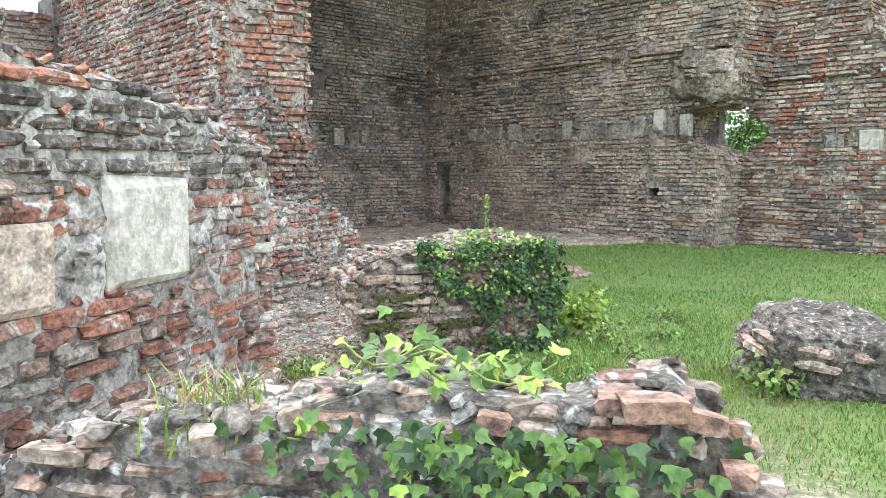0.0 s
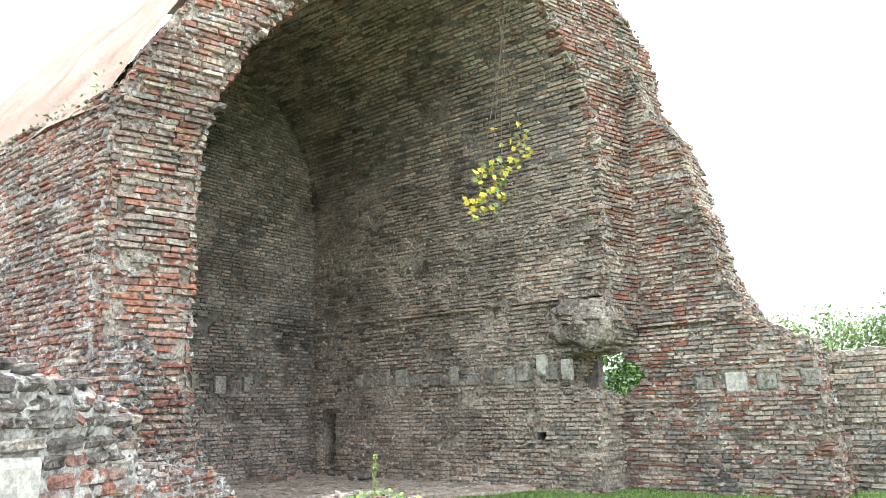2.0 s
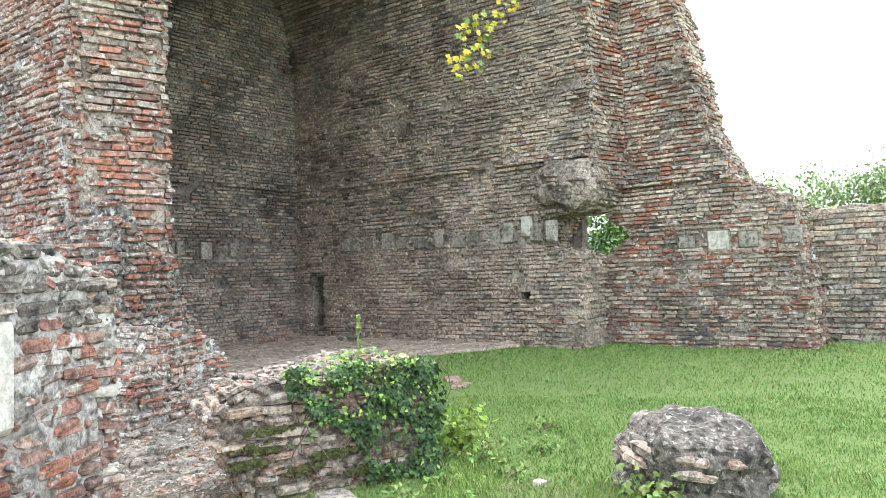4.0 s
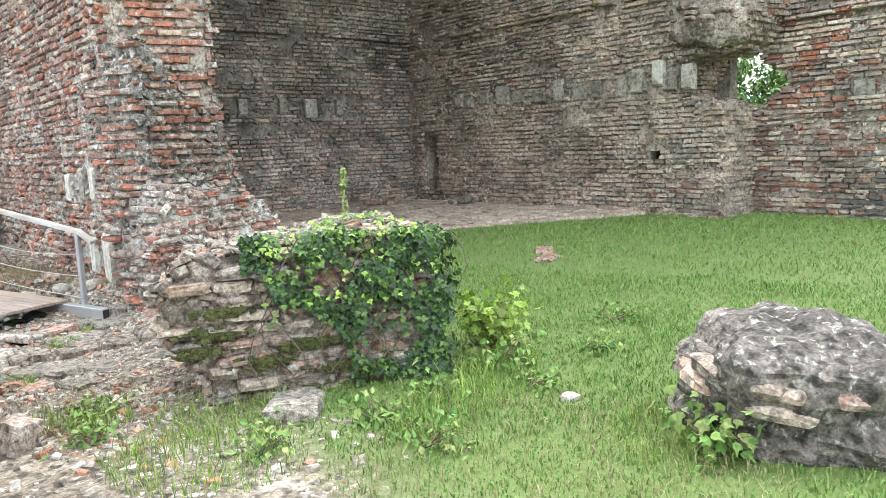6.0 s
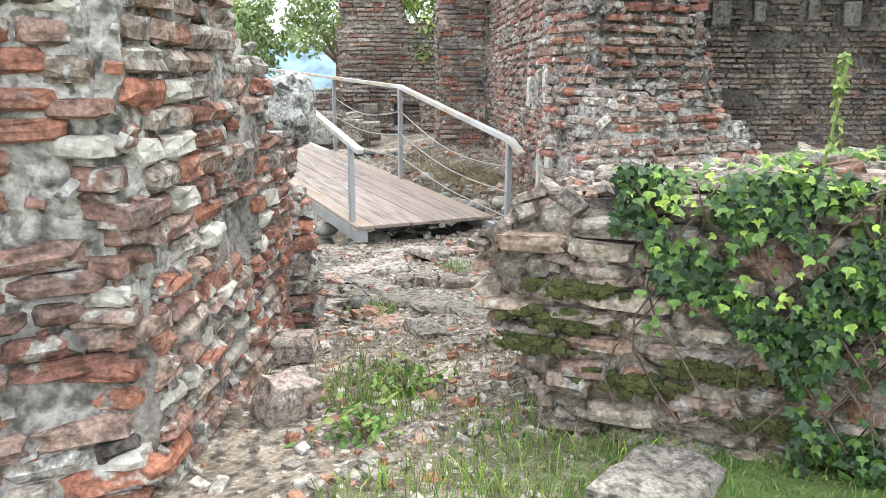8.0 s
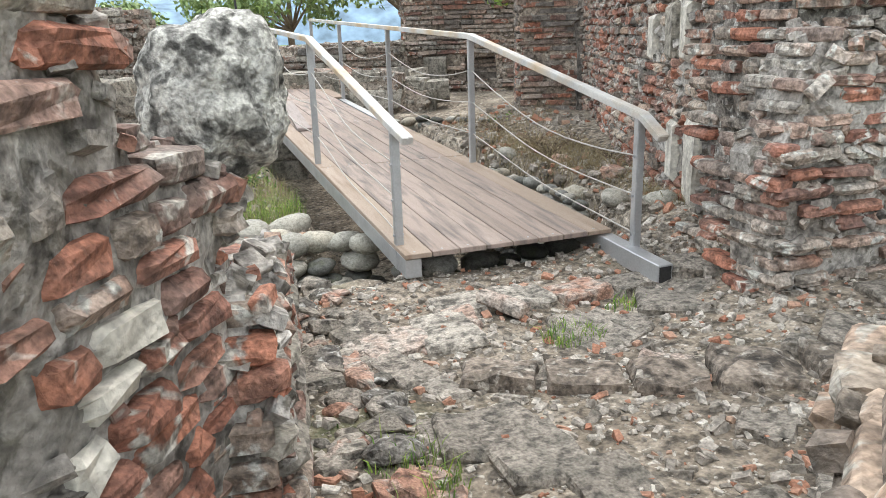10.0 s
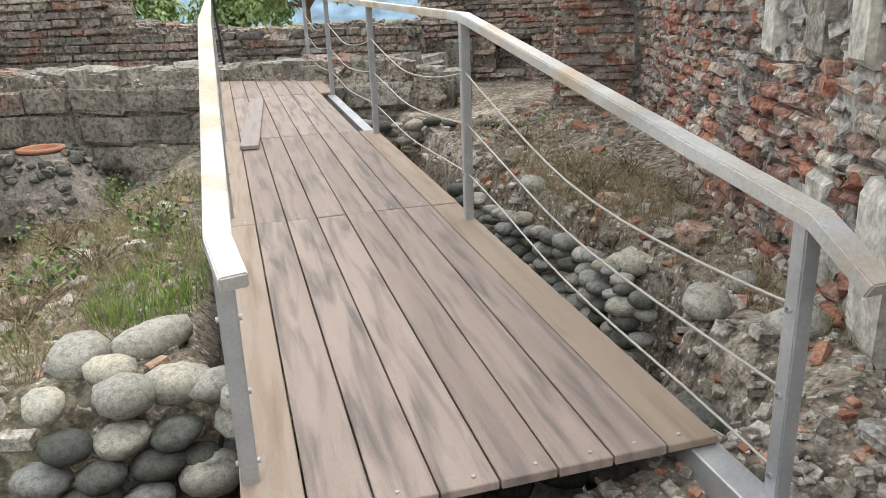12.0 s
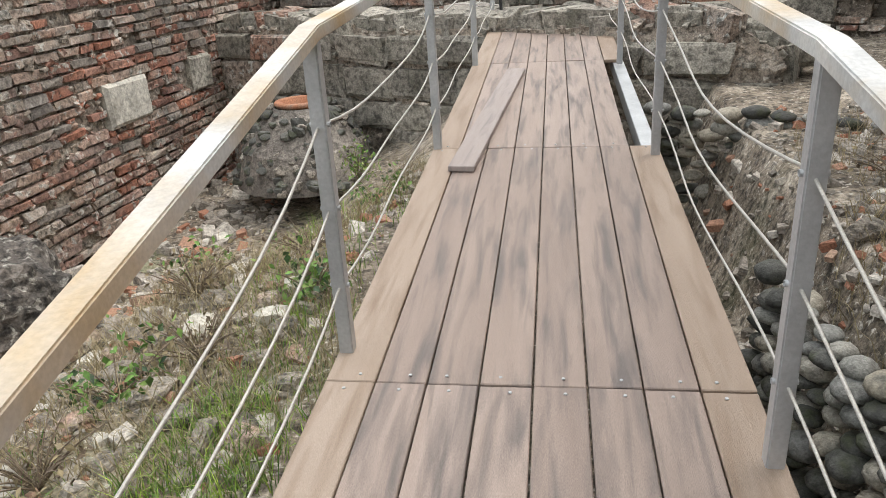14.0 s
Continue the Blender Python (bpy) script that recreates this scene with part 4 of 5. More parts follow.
def railing(x, posts, tip, head):
    """posts: (y, foot z, top z). The handrail runs over the posts and bends down to its tip."""
    rail = thing("railing", "galvanised steel handrail with square posts and sagging wire cables, lightly rusted", "railing", group="railings of the footbridge")
    for y, z0, z1, dx in posts:
        p = bar("post", [(x + dx, y, z0), (x + dx, y, z1)], .045, .045, STEEL, rail)
        for k in (.25, .5, .75):
            hz = z0 + (z1 - z0) * k
            tube("bolt", [(x + dx - .03, y, hz), (x + dx + .03, y, hz)], .008, STEEL, p)
    line = [tip] + [(x + dx, y, z1) for y, z0, z1, dx in posts]
    bar("handrail", line[:1] + [(line[1][0], line[1][1] - .03, line[1][2])] + line[2:], .062, .04, STEEL_RUST, rail, "galvanised handrail with rust stains")
    for (ya, a0, a1, da), (yb, b0, b1, db) in zip(posts, posts[1:]):
        for k, sag in ((.25, .05), (.5, .1), (.75, .16)):
            pts = []
            for i in range(13):
                f = i / 12
                z = (a0 + (a1 - a0) * k) * (1 - f) + (b0 + (b1 - b0) * k) * f
                pts.append((x + da * (1 - f) + db * f + .01 * math.sin(f * 9 + k), ya + (yb - ya) * f, z - sag * 4 * f * (1 - f) * head))
            tube("cable", pts, .0045, CABLE, rail)
    return rail


def post_row(ys, dz=0.0):
    return [(y, deck_z(y) - .02, deck_z(y) + .99 + dz, 0.0) for y in ys]


railing(-.035, [(-.22, -.26, .6, .04)] + post_row([2.06, 4.45, 6.85, 8.95]), (.012, -.42, .5), .8)
railing(-1.22, [(.2, -.2, .575, .0)] + post_row([2.52, 4.62, 6.9, 8.95]), (-1.195, .03, .525), .55)
pole = thing("pole", "slim black metal pole on a small foot plate", "pole")
tube("shaft", [(-1.12, 8.98, deck_z(9)), (-1.16, 9.0, deck_z(9) + .75), (-1.18, 9.02, deck_z(9) + 1.5)], .018, BLACK, pole, sides=8)
part("foot_plate", box_bm(-1.15, -.8, 8.9, 9.02, .003, .03, .003, True), BLACK, pole)
# screw heads along the plank ends
for y0, y1 in SECTIONS:
    for y in (y0 + .035, y1 - .035):
        for k in range(8):
            x = -1.25 + (k + .5) * W + rs.uniform(-.03, .03)
            if y0 > 4.6 and y0 < 5 and k == 7:
                continue
            if y < 5:
                bm = bmesh.new()
                bmesh.ops.create_cone(bm, cap_ends=True, segments=8, radius1=.006, radius2=.005, depth=.003, matrix=Matrix.Translation((x, y, deck_z(y) + .0025)))
                part("screw", bm, STEEL, bridge)

# ---- stones ----
STONE_MESH = {}


def stone_mesh(mat, k, rough, fine=0):
    key = (mat.name, k, rough, fine)
    if key not in STONE_MESH:
        bm = bmesh.new()
        bmesh.ops.create_icosphere(bm, subdivisions=2 + fine, radius=1)
        for q in bm.verts:
            p = q.co.copy()
            d = 1 + rough * noise.noise(p * 1.1 + Vector((k * 7.3, k, 1))) + rough * .5 * noise.noise(p * 2.6 + Vector((k * 3.3, k, 5)))
            if rough > .3:
                for ax in (Vector((1, .3, .2)), Vector((-.4, 1, .1)), Vector((.2, -.3, 1)), Vector((-1, -.5, .4)), Vector((.1, -1, -.5))):
                    an = (ax + noise.noise_vector(Vector((k * 1.7, ax.x * 3, ax.y * 5))) * .8).normalized()
                    h = (p * d).dot(an)
                    if h > .62:
                        p = p - an * (h - .62) / d * .92
            if fine:
                d += .05 * noise.noise(p * 5.0 + Vector((k, 2, 3))) + .03 * noise.noise(p * 12.0) + .02 * noise.noise(p * 30.0)
            q.co = p * d
        me = bpy.data.meshes.new("stone")
        bm.to_mesh(me)
        bm.free()
        me.materials.append(mat)
        me.polygons.foreach_set("use_smooth", [rough < .3] * len(me.polygons))
        STONE_MESH[key] = me
    return STONE_MESH[key]


def put_stone(name, mat, x, y, z, sx, sy, sz, parent=None, rough=.18, rot=None, r=rs, label="", category="", fine=0):
    ob = new(name, stone_mesh(mat, int(r.integers(0, 7)), rough, fine))
    e = rot if rot is not None else (r.uniform(-.25, .25), r.uniform(-.25, .25), r.uniform(0, 6.28))
    ob.matrix_world = Matrix.LocRotScale((x, y, z), Euler(e), (sx, sy, sz))
    if parent:
        ob.parent = parent
    if label:
        tagged(ob, label, category)
    return ob


def pebble_wall(label, face, rows, s_range, size, dark, seed):
    """A dry-laid bank of river pebbles; face(s, z) gives the place, rows the heights, dark(z) the share of dark
    pebbles.
    """
    r = np.random.default_rng(seed)
    root = thing("pebble_wall", label, "pebble wall")
    for z in rows:
        s = s_range[0] + r.uniform(0, .1)
        while s < s_range[1]:
            w = r.uniform(*size)
            h = w * r.uniform(.42, .66)
            p = face(s + w / 2, z)
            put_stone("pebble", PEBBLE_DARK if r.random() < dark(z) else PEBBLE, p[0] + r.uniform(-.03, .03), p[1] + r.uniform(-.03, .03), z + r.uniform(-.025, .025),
                      w * .55, w * .5, h * .55, root, .16, (r.uniform(-.2, .2), r.uniform(-.2, .2), r.uniform(-.6, .6)), r)
            s += w * r.uniform(.95, 1.1)
    return root


# The share of dark pebbles rises towards the bottom of the first three banks.
pebble_wall("dry bank of river pebbles beside the footbridge, darker towards the bottom", lambda s, z: (.38 + .15 * smooth(3.0, 1.9, s) + .18 * (z + .95) + .06 * math.sin(s * 3), s, 0), [-1.04, -.95, -.86, -.77, -.68, -.6, -.52, -.44, -.36, -.28], (1.25, 3.7), (.09, .17), lambda z: .85 - 1.0 * (z + .95), 31)
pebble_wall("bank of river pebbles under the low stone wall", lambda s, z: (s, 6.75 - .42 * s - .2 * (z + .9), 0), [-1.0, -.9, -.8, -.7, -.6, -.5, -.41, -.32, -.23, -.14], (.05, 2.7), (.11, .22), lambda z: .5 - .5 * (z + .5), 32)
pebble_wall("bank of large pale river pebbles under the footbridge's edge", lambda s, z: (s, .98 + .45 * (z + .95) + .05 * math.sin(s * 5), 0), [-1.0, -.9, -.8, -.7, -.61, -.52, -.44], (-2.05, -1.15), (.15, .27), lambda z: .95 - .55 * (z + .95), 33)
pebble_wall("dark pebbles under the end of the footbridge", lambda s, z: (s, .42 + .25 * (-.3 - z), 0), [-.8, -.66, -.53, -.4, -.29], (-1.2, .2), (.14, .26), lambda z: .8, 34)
TOP = [(-1.6, 1.75, .19, .11, .09), (-1.88, 1.65, .14, .13, .09), (-1.74, 1.5, .13, .09, .07), (-1.47, 1.3, .14, .1, .08), (-1.31, 1.25, .13, .09, .07), (-1.66, 1.25, .12, .11, .09), (-1.2, 1.05, .12, .09, .07), (-1.95, 1.3, .1, .08, .06)]
for x, y, a, b2, c in TOP:
    put_stone("pebble", PEBBLE_PALE, x, y, -.29 + rs.uniform(-.02, .02), a, b2, c, label="large smooth pale river pebble on the bank", category="stone")
for x, y, a in [(.62, .95, .13), (.72, 1.35, .14), (.66, 1.75, .12), (.62, 2.2, .13), (.75, 2.5, .11), (.9, 2.05, .15), (.7, 2.95, .14), (.85, 3.3, .12), (.6, 3.5, .13), (.95, 1.15, .09), (.72, .55, .12)]:
    put_stone("pebble", PEBBLE_PALE if x > .68 else PEBBLE, x, y, ground_z(x, y) + a * .25, a, a * .8, a * .55, label="smooth grey river pebble on the ledge", category="stone")
put_stone("brick_lump", BRICK_CHIP, 1.12, 1.8, ground_z(1.12, 1.8) + .05, .1, .13, .08, rough=.5, rot=(0, 0, .4), label="broken orange brick on the rubble ledge", category="brick")


def slab(name, x, y, z, lx, ly, lz, rz, mat, label, category, tilt=(0, 0)):
    """A worn slab: a chamfered, uneven block."""
    bm = bmesh.new()
    bmesh.ops.create_cube(bm, size=1)
    bmesh.ops.subdivide_edges(bm, edges=bm.edges[:], cuts=3, use_grid_fill=True)
    for q in bm.verts:
        r = max(abs(q.co.x), abs(q.co.y))
        k = Vector((q.co.x * lx, q.co.y * ly, q.co.z * lz))
        if r > .45 and abs(q.co.z) > .45:
            k *= .93
        k += noise.noise_vector(Vector((q.co.x * 2.3 + x * 5, q.co.y * 2.3 + y * 5, q.co.z * 2 + z))) * min(lx, ly, lz * 2) * .13
        q.co = k
    ob = part(name, bm, mat)
    ob.matrix_world = pose(x, y, z, tilt[0], tilt[1], rz)
    return tagged(ob, label, category)


# slabs and kerbs of the trodden way up to the footbridge
for k in range(7):
    x = -1.1 + k * .31
    slab("paving_brick", x + rs.uniform(-.02, .02), -.42 - .05 * k * .3 + rs.uniform(-.03, .03), ground_z(x, -.45) + .0, rs.uniform(.24, .32), rs.uniform(.2, .3), .1, rs.uniform(-9, 9),
         BRICK_CHIP if k in (2,) else RUBBLE_STONE, "worn brick slab set in the ground before the footbridge", "slab")
for k in range(5):
    x = -1.25 + k * .29
    y = -1.22 - .13 * k
    slab("kerb_slab", x, y, ground_z(x, y) - .02, rs.uniform(.27, .31), rs.uniform(.2, .27), .15, -25 + rs.uniform(-4, 4), KERB, "long worn brown kerb slab across the path", "slab")
for k in range(44):
    x, y = rs.uniform(-1.9, .5), rs.uniform(-2.6, -.5)
    lx = rs.uniform(.12, .4)
    slab("rubble_slab", x, y, ground_z(x, y) - .01, lx, lx * rs.uniform(.5, .9), .07, rs.uniform(0, 180), (RUBBLE_STONE, RUBBLE_STONE, RUBBLE_STONE, BRICK_CHIP)[k % 4], "flat worn fragment bedded in the path", "slab", (rs.uniform(-6, 6), rs.uniform(-6, 6)))
slab("brick_lump", -.95, -.58, ground_z(-.95, -.58) + .05, .1, .24, .07, 35, BRICK_CHIP, "tilted broken brick lying on the path", "brick", (8, 12))
slab("brick_lump", -2.55, -3.0, ground_z(-2.55, -3.0) + .06, .2, .16, .2, 20, BRICK_CHIP, "broken brick lump with white mortar by the wall", "brick", (10, 8))
slab("brick_lump", -2.35, -2.3, ground_z(-2.3, -2.3) + .05, .25, .2, .12, 70, BRICK_CHIP, "broken brick beside the path", "brick", (0, 8))
slab("stone_slab", -1.72, -4.1, ground_z(-1.72, -4.1) + .0, .42, .26, .14, 30, RUBBLE_STONE, "pale stone at the foot of the ivy wall", "stone", (4, 6))
put_stone("stone", STONE_WHITE, -1.1, -5.4, ground_z(-1.1, -5.4) + .012, .065, .055, .035, rough=.35, label="small white stone in the grass", category="stone")
slab("stone_slab", 3.7, -3.6, ground_z(3.7, -3.6) + .015, .42, .2, .07, 20, BRICK_CHIP, "flat pale orange stone in the lawn", "stone")
slab("stone_slab", 3.1, -3.86, ground_z(3.1, -3.86) + .015, .36, .18, .07, -10, BRICK_CHIP, "flat pale orange stone in the lawn", "stone")
slab("stone_slab", .7, -3.3, .02, .5, .3, .12, 30, RUBBLE_STONE, "flat grey stone in the grass", "stone")
# grey boulder built into the wall end
put_stone("boulder", ROCK_GREY, -2.2, -1.64, .91, .18, .19, .215, rough=.22, fine=3, rot=(.2, .1, .4), label="grey lichen-spotted rock lodged on the broken wall end", category="rock")
put_stone("boulder", PEBBLE_DARK, -2.17, -.96, .34, .065, .07, .07, rough=.15, rot=(0, 0, 0), label="dark round stone stuck in the broken wall", category="stone")
# stones and brick ends on the knee-high wall
for k in range(64):
    f = rs.uniform(-.1, 2.0)
    front = rs.random() < .45
    top = float(np.interp(f, [-.1, .4, 1.0, 1.6, 2.0], [.9, .93, .85, .66, .52]))
    x = (-5.54 - .22 * f) if front else (-5.08 - rs.uniform(.0, .25) - .22 * f)
    y = -5.95 + f
    z = rs.uniform(.35, .62) * top / .86 if front else top
    q = rs.uniform(.025, .06)
    put_stone("rubble_stone", (LUMP, RUBBLE_STONE, MORTAR_GREY, BRICK_GREY, BRICK_RED)[k % 5], x, y, z, q * 1.3, q, q * rs.uniform(.4, .65), None, .45, label="weathered stone set on the knee-high broken wall", category="stone")
# stones and broken brick on the banks of the dig
rb = np.random.default_rng(77)
for k in range(150):
    side = k % 3
    x, y = ((rb.uniform(-2.9, -1.55), rb.uniform(1.9, 5.2)) if side == 0 else (rb.uniform(.6, 1.7), rb.uniform(.4, 4.6)) if side == 1 else (rb.uniform(-4.6, -2.6), rb.uniform(2.4, 7.5)))
    q = rb.uniform(.03, .1)
    put_stone("rubble_stone", (RUBBLE_STONE, STONE_WHITE, RUBBLE_STONE, BRICK_CHIP, RUBBLE_STONE)[k % 5], x, y, ground_z(x, y) + q * .2, q * 1.3, q, q * .65, None, .38, r=rb, label="loose stone lying on the bank of the dig", category="stone")
# broken bricks fallen beside the stump
for k in range(70):
    f = rs.uniform(0, 1)
    x, y = -2.0 + .3 * rs.random() + .1 * f, -1.9 + 2.1 * f
    q = rs.uniform(.03, .085)
    put_stone("rubble_stone", (BRICK_CHIP, RUBBLE_STONE, MORTAR_GREY, RUBBLE_STONE)[k % 4], x, y, ground_z(x, y) + q * .25, q * 1.4, q, q * .6, None, .45, label="broken brick and mortar fallen beside the wall stump", category="rubble")


def scatter_rubble(name, label, regions, mats, seed):
    """Loose chips too small to count, one joined mesh."""
    r = np.random.default_rng(seed)
    root = tagged(new(name), label, "rubble", kind="stuff")
    boxes = []
    for (x0, x1, y0, y1), count, lo, hi, lift in regions:
        for _ in range(count):
            x, y = r.uniform(x0, x1), r.uniform(y0, y1)
            q = lo + (hi - lo) * r.random() ** 2.5
            m3 = Euler((r.uniform(-.5, .5), r.uniform(-.5, .5), r.uniform(0, 6.28))).to_matrix()
            ax = [np.array(m3.col[i]) for i in range(3)]
            c = np.array((x, y, ground_z(x, y) + lift - q * .25))
            boxes.append((c, ax[0], ax[1], ax[2], q * r.uniform(.8, 1.8), q * r.uniform(.7, 1.2), q * r.uniform(.5, .9), int(r.integers(0, len(mats)))))
    lay_bricks("chips", boxes, mats, root)


CHIP_RED = material("brick_crumb", [(.30, .13, .08), (.40, .20, .13), (.44, .30, .22)], 9, .9, .4, 80, None, island=.8)
CHIP_PALE = material("stone_crumb", [(.20, .175, .145), (.36, .32, .275), (.56, .52, .46)], 9, .9, .4, 80, None, island=.9, pit=.5)
scatter_rubble("rubble", "gravel, mortar crumbs and brick chips on the bare ground", [((-2.6, .6, -3.6, .1), 7500, .006, .04, 0), ((.1, 1.6, -1.2, 4.5), 2600, .008, .06, 0), ((-4.2, -1.5, .3, 6.5), 1800, .012, .09, 0),
               ((.2, 2.4, 4.0, 6.6), 500, .02, .09, 0), ((-3, -1.7, -5, -3), 350, .01, .05, 0), ((-4.8, -3.4, 2.2, 5.5), 260, .06, .2, 0), ((-5.3, -3.6, 4.5, 10.0), 600, .03, .15, 0)], [CHIP_PALE, CHIP_PALE, CHIP_PALE, CHIP_PALE, CHIP_RED], 41)

# rubble heap with a buried jar, and a broken bowl
heap = thing("rubble_heap", "mound of dark mortar and pebbles round a buried terracotta jar", "rubble heap")
hx, hy = -3.4, 8.6
for k in range(260):
    an, h = rs.uniform(0, 6.28), rs.uniform(0, 1)
    rad = .32 + .5 * (1 - h) ** .7
    q = rs.uniform(.04, .1)
    put_stone("stone", PEBBLE_DARK if k % 3 else RUBBLE_STONE, hx + rad * math.cos(an), hy + rad * math.sin(an), -1.25 + .78 * h, q, q * .9, q * .75, heap, .35)
verts = []
for z, rad in ((-1.3, .82), (-.9, .7), (-.6, .45), (-.47, .28)):
    verts += [(hx + rad * math.cos(i * math.pi / 10), hy + rad * math.sin(i * math.pi / 10), z) for i in range(20)]
mesh_object("mound", verts, [(j * 20 + i, j * 20 + (i + 1) % 20, j * 20 + 20 + (i + 1) % 20, j * 20 + 20 + i) for j in range(3) for i in range(20)], MORTAR_DARK, parent=heap)


def lathe(name, prof, mat, x, y, z, parent=None, label="", n=28, cut=None):
    verts, faces = [], []
    for j, (r, h) in enumerate(prof):
        for i in range(n):
            an = 2 * math.pi * i / n
            hh = h if cut is None else min(h, cut(an))
            verts.append((x + r * math.cos(an), y + r * math.sin(an), z + hh))
    for j in range(len(prof) - 1):
        for i in range(n):
            faces.append((j * n + i, j * n + (i + 1) % n, (j + 1) * n + (i + 1) % n, (j + 1) * n + i))
    return mesh_object(name, verts, faces, mat, smooth=True, parent=parent, label=label)


jar = thing("jar", "rim of a terracotta jar buried in the rubble mound", "jar")
lathe("rim", [(.2, -.25), (.2, -.02), (.26, -.01), (.28, .02), (.27, .045), (.23, .05), (.19, .04), (.18, -.2), (.02, -.25)], TERRACOTTA, hx, hy, -.46, jar)
bowl = thing("broken_bowl", "broken rim of a large terracotta vessel lying in the dig", "vessel")
lathe("wall", [(.05, .0), (.25, .04), (.4, .16), (.46, .3), (.43, .3), (.37, .18), (.23, .07), (.05, .03)], TERRACOTTA, 1.42, 6.0, -.8, bowl, cut=lambda an: .2 + .1 * math.sin(an * 1.0 + 1.2) + .02 * math.sin(an * 7))

# things on the floor of the vaulted room
bag = put_stone("bag", BLACK, *plan(.9, 4.6, .1), .3, .18, .1, rough=.4, label="crumpled dark plastic bag on the paving", category="bag")
for k, (a, b) in enumerate([(1.0, 1.5), (.75, 1.75), (.9, 1.25), (.6, 1.5), (2.4, .45), (2.5, .7), (2.3, .8), (2.2, .3)]):
    x, y, _ = plan(a, b)
    slab("brick_lump", x, y, .1 + .03 * (k % 3), rs.uniform(.2, .4), .18, .12, rs.uniform(0, 180), BRICK_CHIP if k < 4 else RUBBLE_STONE, "broken brick lying against the wall's foot", "brick", (rs.uniform(-15, 15), rs.uniform(-15, 15)))
sg = thing("sign", "small white notice on the dark end wall", "sign")
nm = np.array((*-UX, 0))
sv = [np.array(plan(.075, 5.7 + i, 2.36 + j)) for i, j in ((0, 0), (.16, .02), (.16, .3), (.0, .26))]
mesh_object("plate", list(sv) + [q - nm * .06 for q in sv], [(0, 1, 2, 3), (7, 6, 5, 4), (0, 4, 5, 1), (1, 5, 6, 2), (2, 6, 7, 3), (3, 7, 4, 0)], WHITE_PAINT, parent=sg)


# ---- plants ----
LEAF_SHAPES = {
    "ivy": ([(0, 0, 0), (-.42, .1, .05), (-.5, .42, .1), (-.2, .5, .04), (0, 1, .0), (.2, .5, .04), (.5, .42, .1), (.42, .1, .05)], [(0, 1, 2, 3), (0, 3, 4), (0, 4, 5), (0, 5, 6, 7)]),
    "oval": ([(0, 0, 0), (-.28, .4, .07), (0, 1, 0), (.28, .4, .07), (0, .45, 0)], [(0, 4, 1), (1, 4, 2), (2, 4, 3), (3, 4, 0)]),
    "maple": ([(0, 0, 0), (-.55, .15, .06), (-.35, .4, .02), (-.5, .75, .08), (-.15, .65, .02), (0, 1.05, .0), (.15, .65, .02), (.5, .75, .08), (.35, .4, .02), (.55, .15, .06)],
              [(0, 1, 2), (0, 2, 3, 4), (0, 4, 5), (0, 5, 6), (0, 6, 7, 8), (0, 8, 9)]),
}


def leaves(name, spots, shape, mats, parent=None, seed=1, label=""):
    """spots: (place, outward direction, size). Each leaf hangs a little and turns by chance."""
    r = np.random.default_rng(seed)
    pv, pf = LEAF_SHAPES[shape]
    base = np.array(pv)
    verts, faces, index = [], [], []
    for p, n, size in spots:
        n = Vector(n) + Vector(r.normal(0, .45, 3))
        n.normalize()
        t = Vector((r.normal(0, .6), r.normal(0, .6), -1.0 + r.normal(0, .5)))
        t = (t - n * t.dot(n)).normalized()
        s = n.cross(t)
        k = len(verts)
        M = np.array((s, t, n))
        verts.extend(np.array(p) + (base * size) @ M)
        faces.extend([tuple(k + i for i in f) for f in pf])
        index.extend([int(r.integers(0, len(mats)))] * len(pf))
    ob = mesh_object(name, verts, faces, mats, index, parent=parent, label=label)
    return tagged(ob, kind="stuff") if parent is None else ob


def blades(name, spots, mats, seed=2, parent=None):
    """Grass: (x, y, z, height, width, spread) for each blade, three facets each, bent over."""
    r = np.random.default_rng(seed)
    verts, faces, index = [], [], []
    for x, y, z, h, w, sp in spots:
        a, b = r.uniform(0, 6.28), r.uniform(0, 6.28)
        dx, dy = math.cos(a), math.sin(a)
        lx, ly = math.cos(b) * h * sp, math.sin(b) * h * sp
        k = len(verts)
        verts += [(x - dx * w, y - dy * w, z - .01), (x + dx * w, y + dy * w, z - .01), (x + lx * .35 - dx * w * .7, y + ly * .35 - dy * w * .7, z + h * .6),
                  (x + lx * .35 + dx * w * .7, y + ly * .35 + dy * w * .7, z + h * .6), (x + lx, y + ly, z + h * r.uniform(.75, 1.0))]
        faces += [(k, k + 1, k + 3, k + 2), (k + 2, k + 3, k + 4)]
        m = int(r.integers(0, len(mats)))
        index += [m, m]
    return mesh_object(name, verts, faces, mats, index, parent=parent)


rg = np.random.default_rng(21)
lawn_spots = []
while len(lawn_spots) < 120000:
    x, y = (rg.uniform(-4.4, 2.5), rg.uniform(-9.0, -3.0)) if rg.random() < .5 else (rg.uniform(-4.4, 12.5), rg.uniform(-13.5, -.6))
    close = 1 - smooth(-1.0, 5.0, x - .25 * abs(y + 6.0))
    here = .5 / 41.4 if x < 2.5 and -9.0 < y < -3.0 else 0.0
    if rg.random() * (here + .5 / 218) > .0023 + .009 * close:
        continue
    if rg.random() < lawn_amount(x, y) ** 1.5:
        tuft = .6 + .8 * max(0.0, noise.noise(Vector((x * 1.7, y * 1.7, 4))) + .25)
        h = rg.uniform(.025, .065) * tuft * (1.15 - .25 * close)
        lawn_spots.append((x, y, ground_z(x, y), h, rg.uniform(.0022, .005) * close + rg.uniform(.005, .010) * (1 - close), rg.uniform(.3, 1.2)))
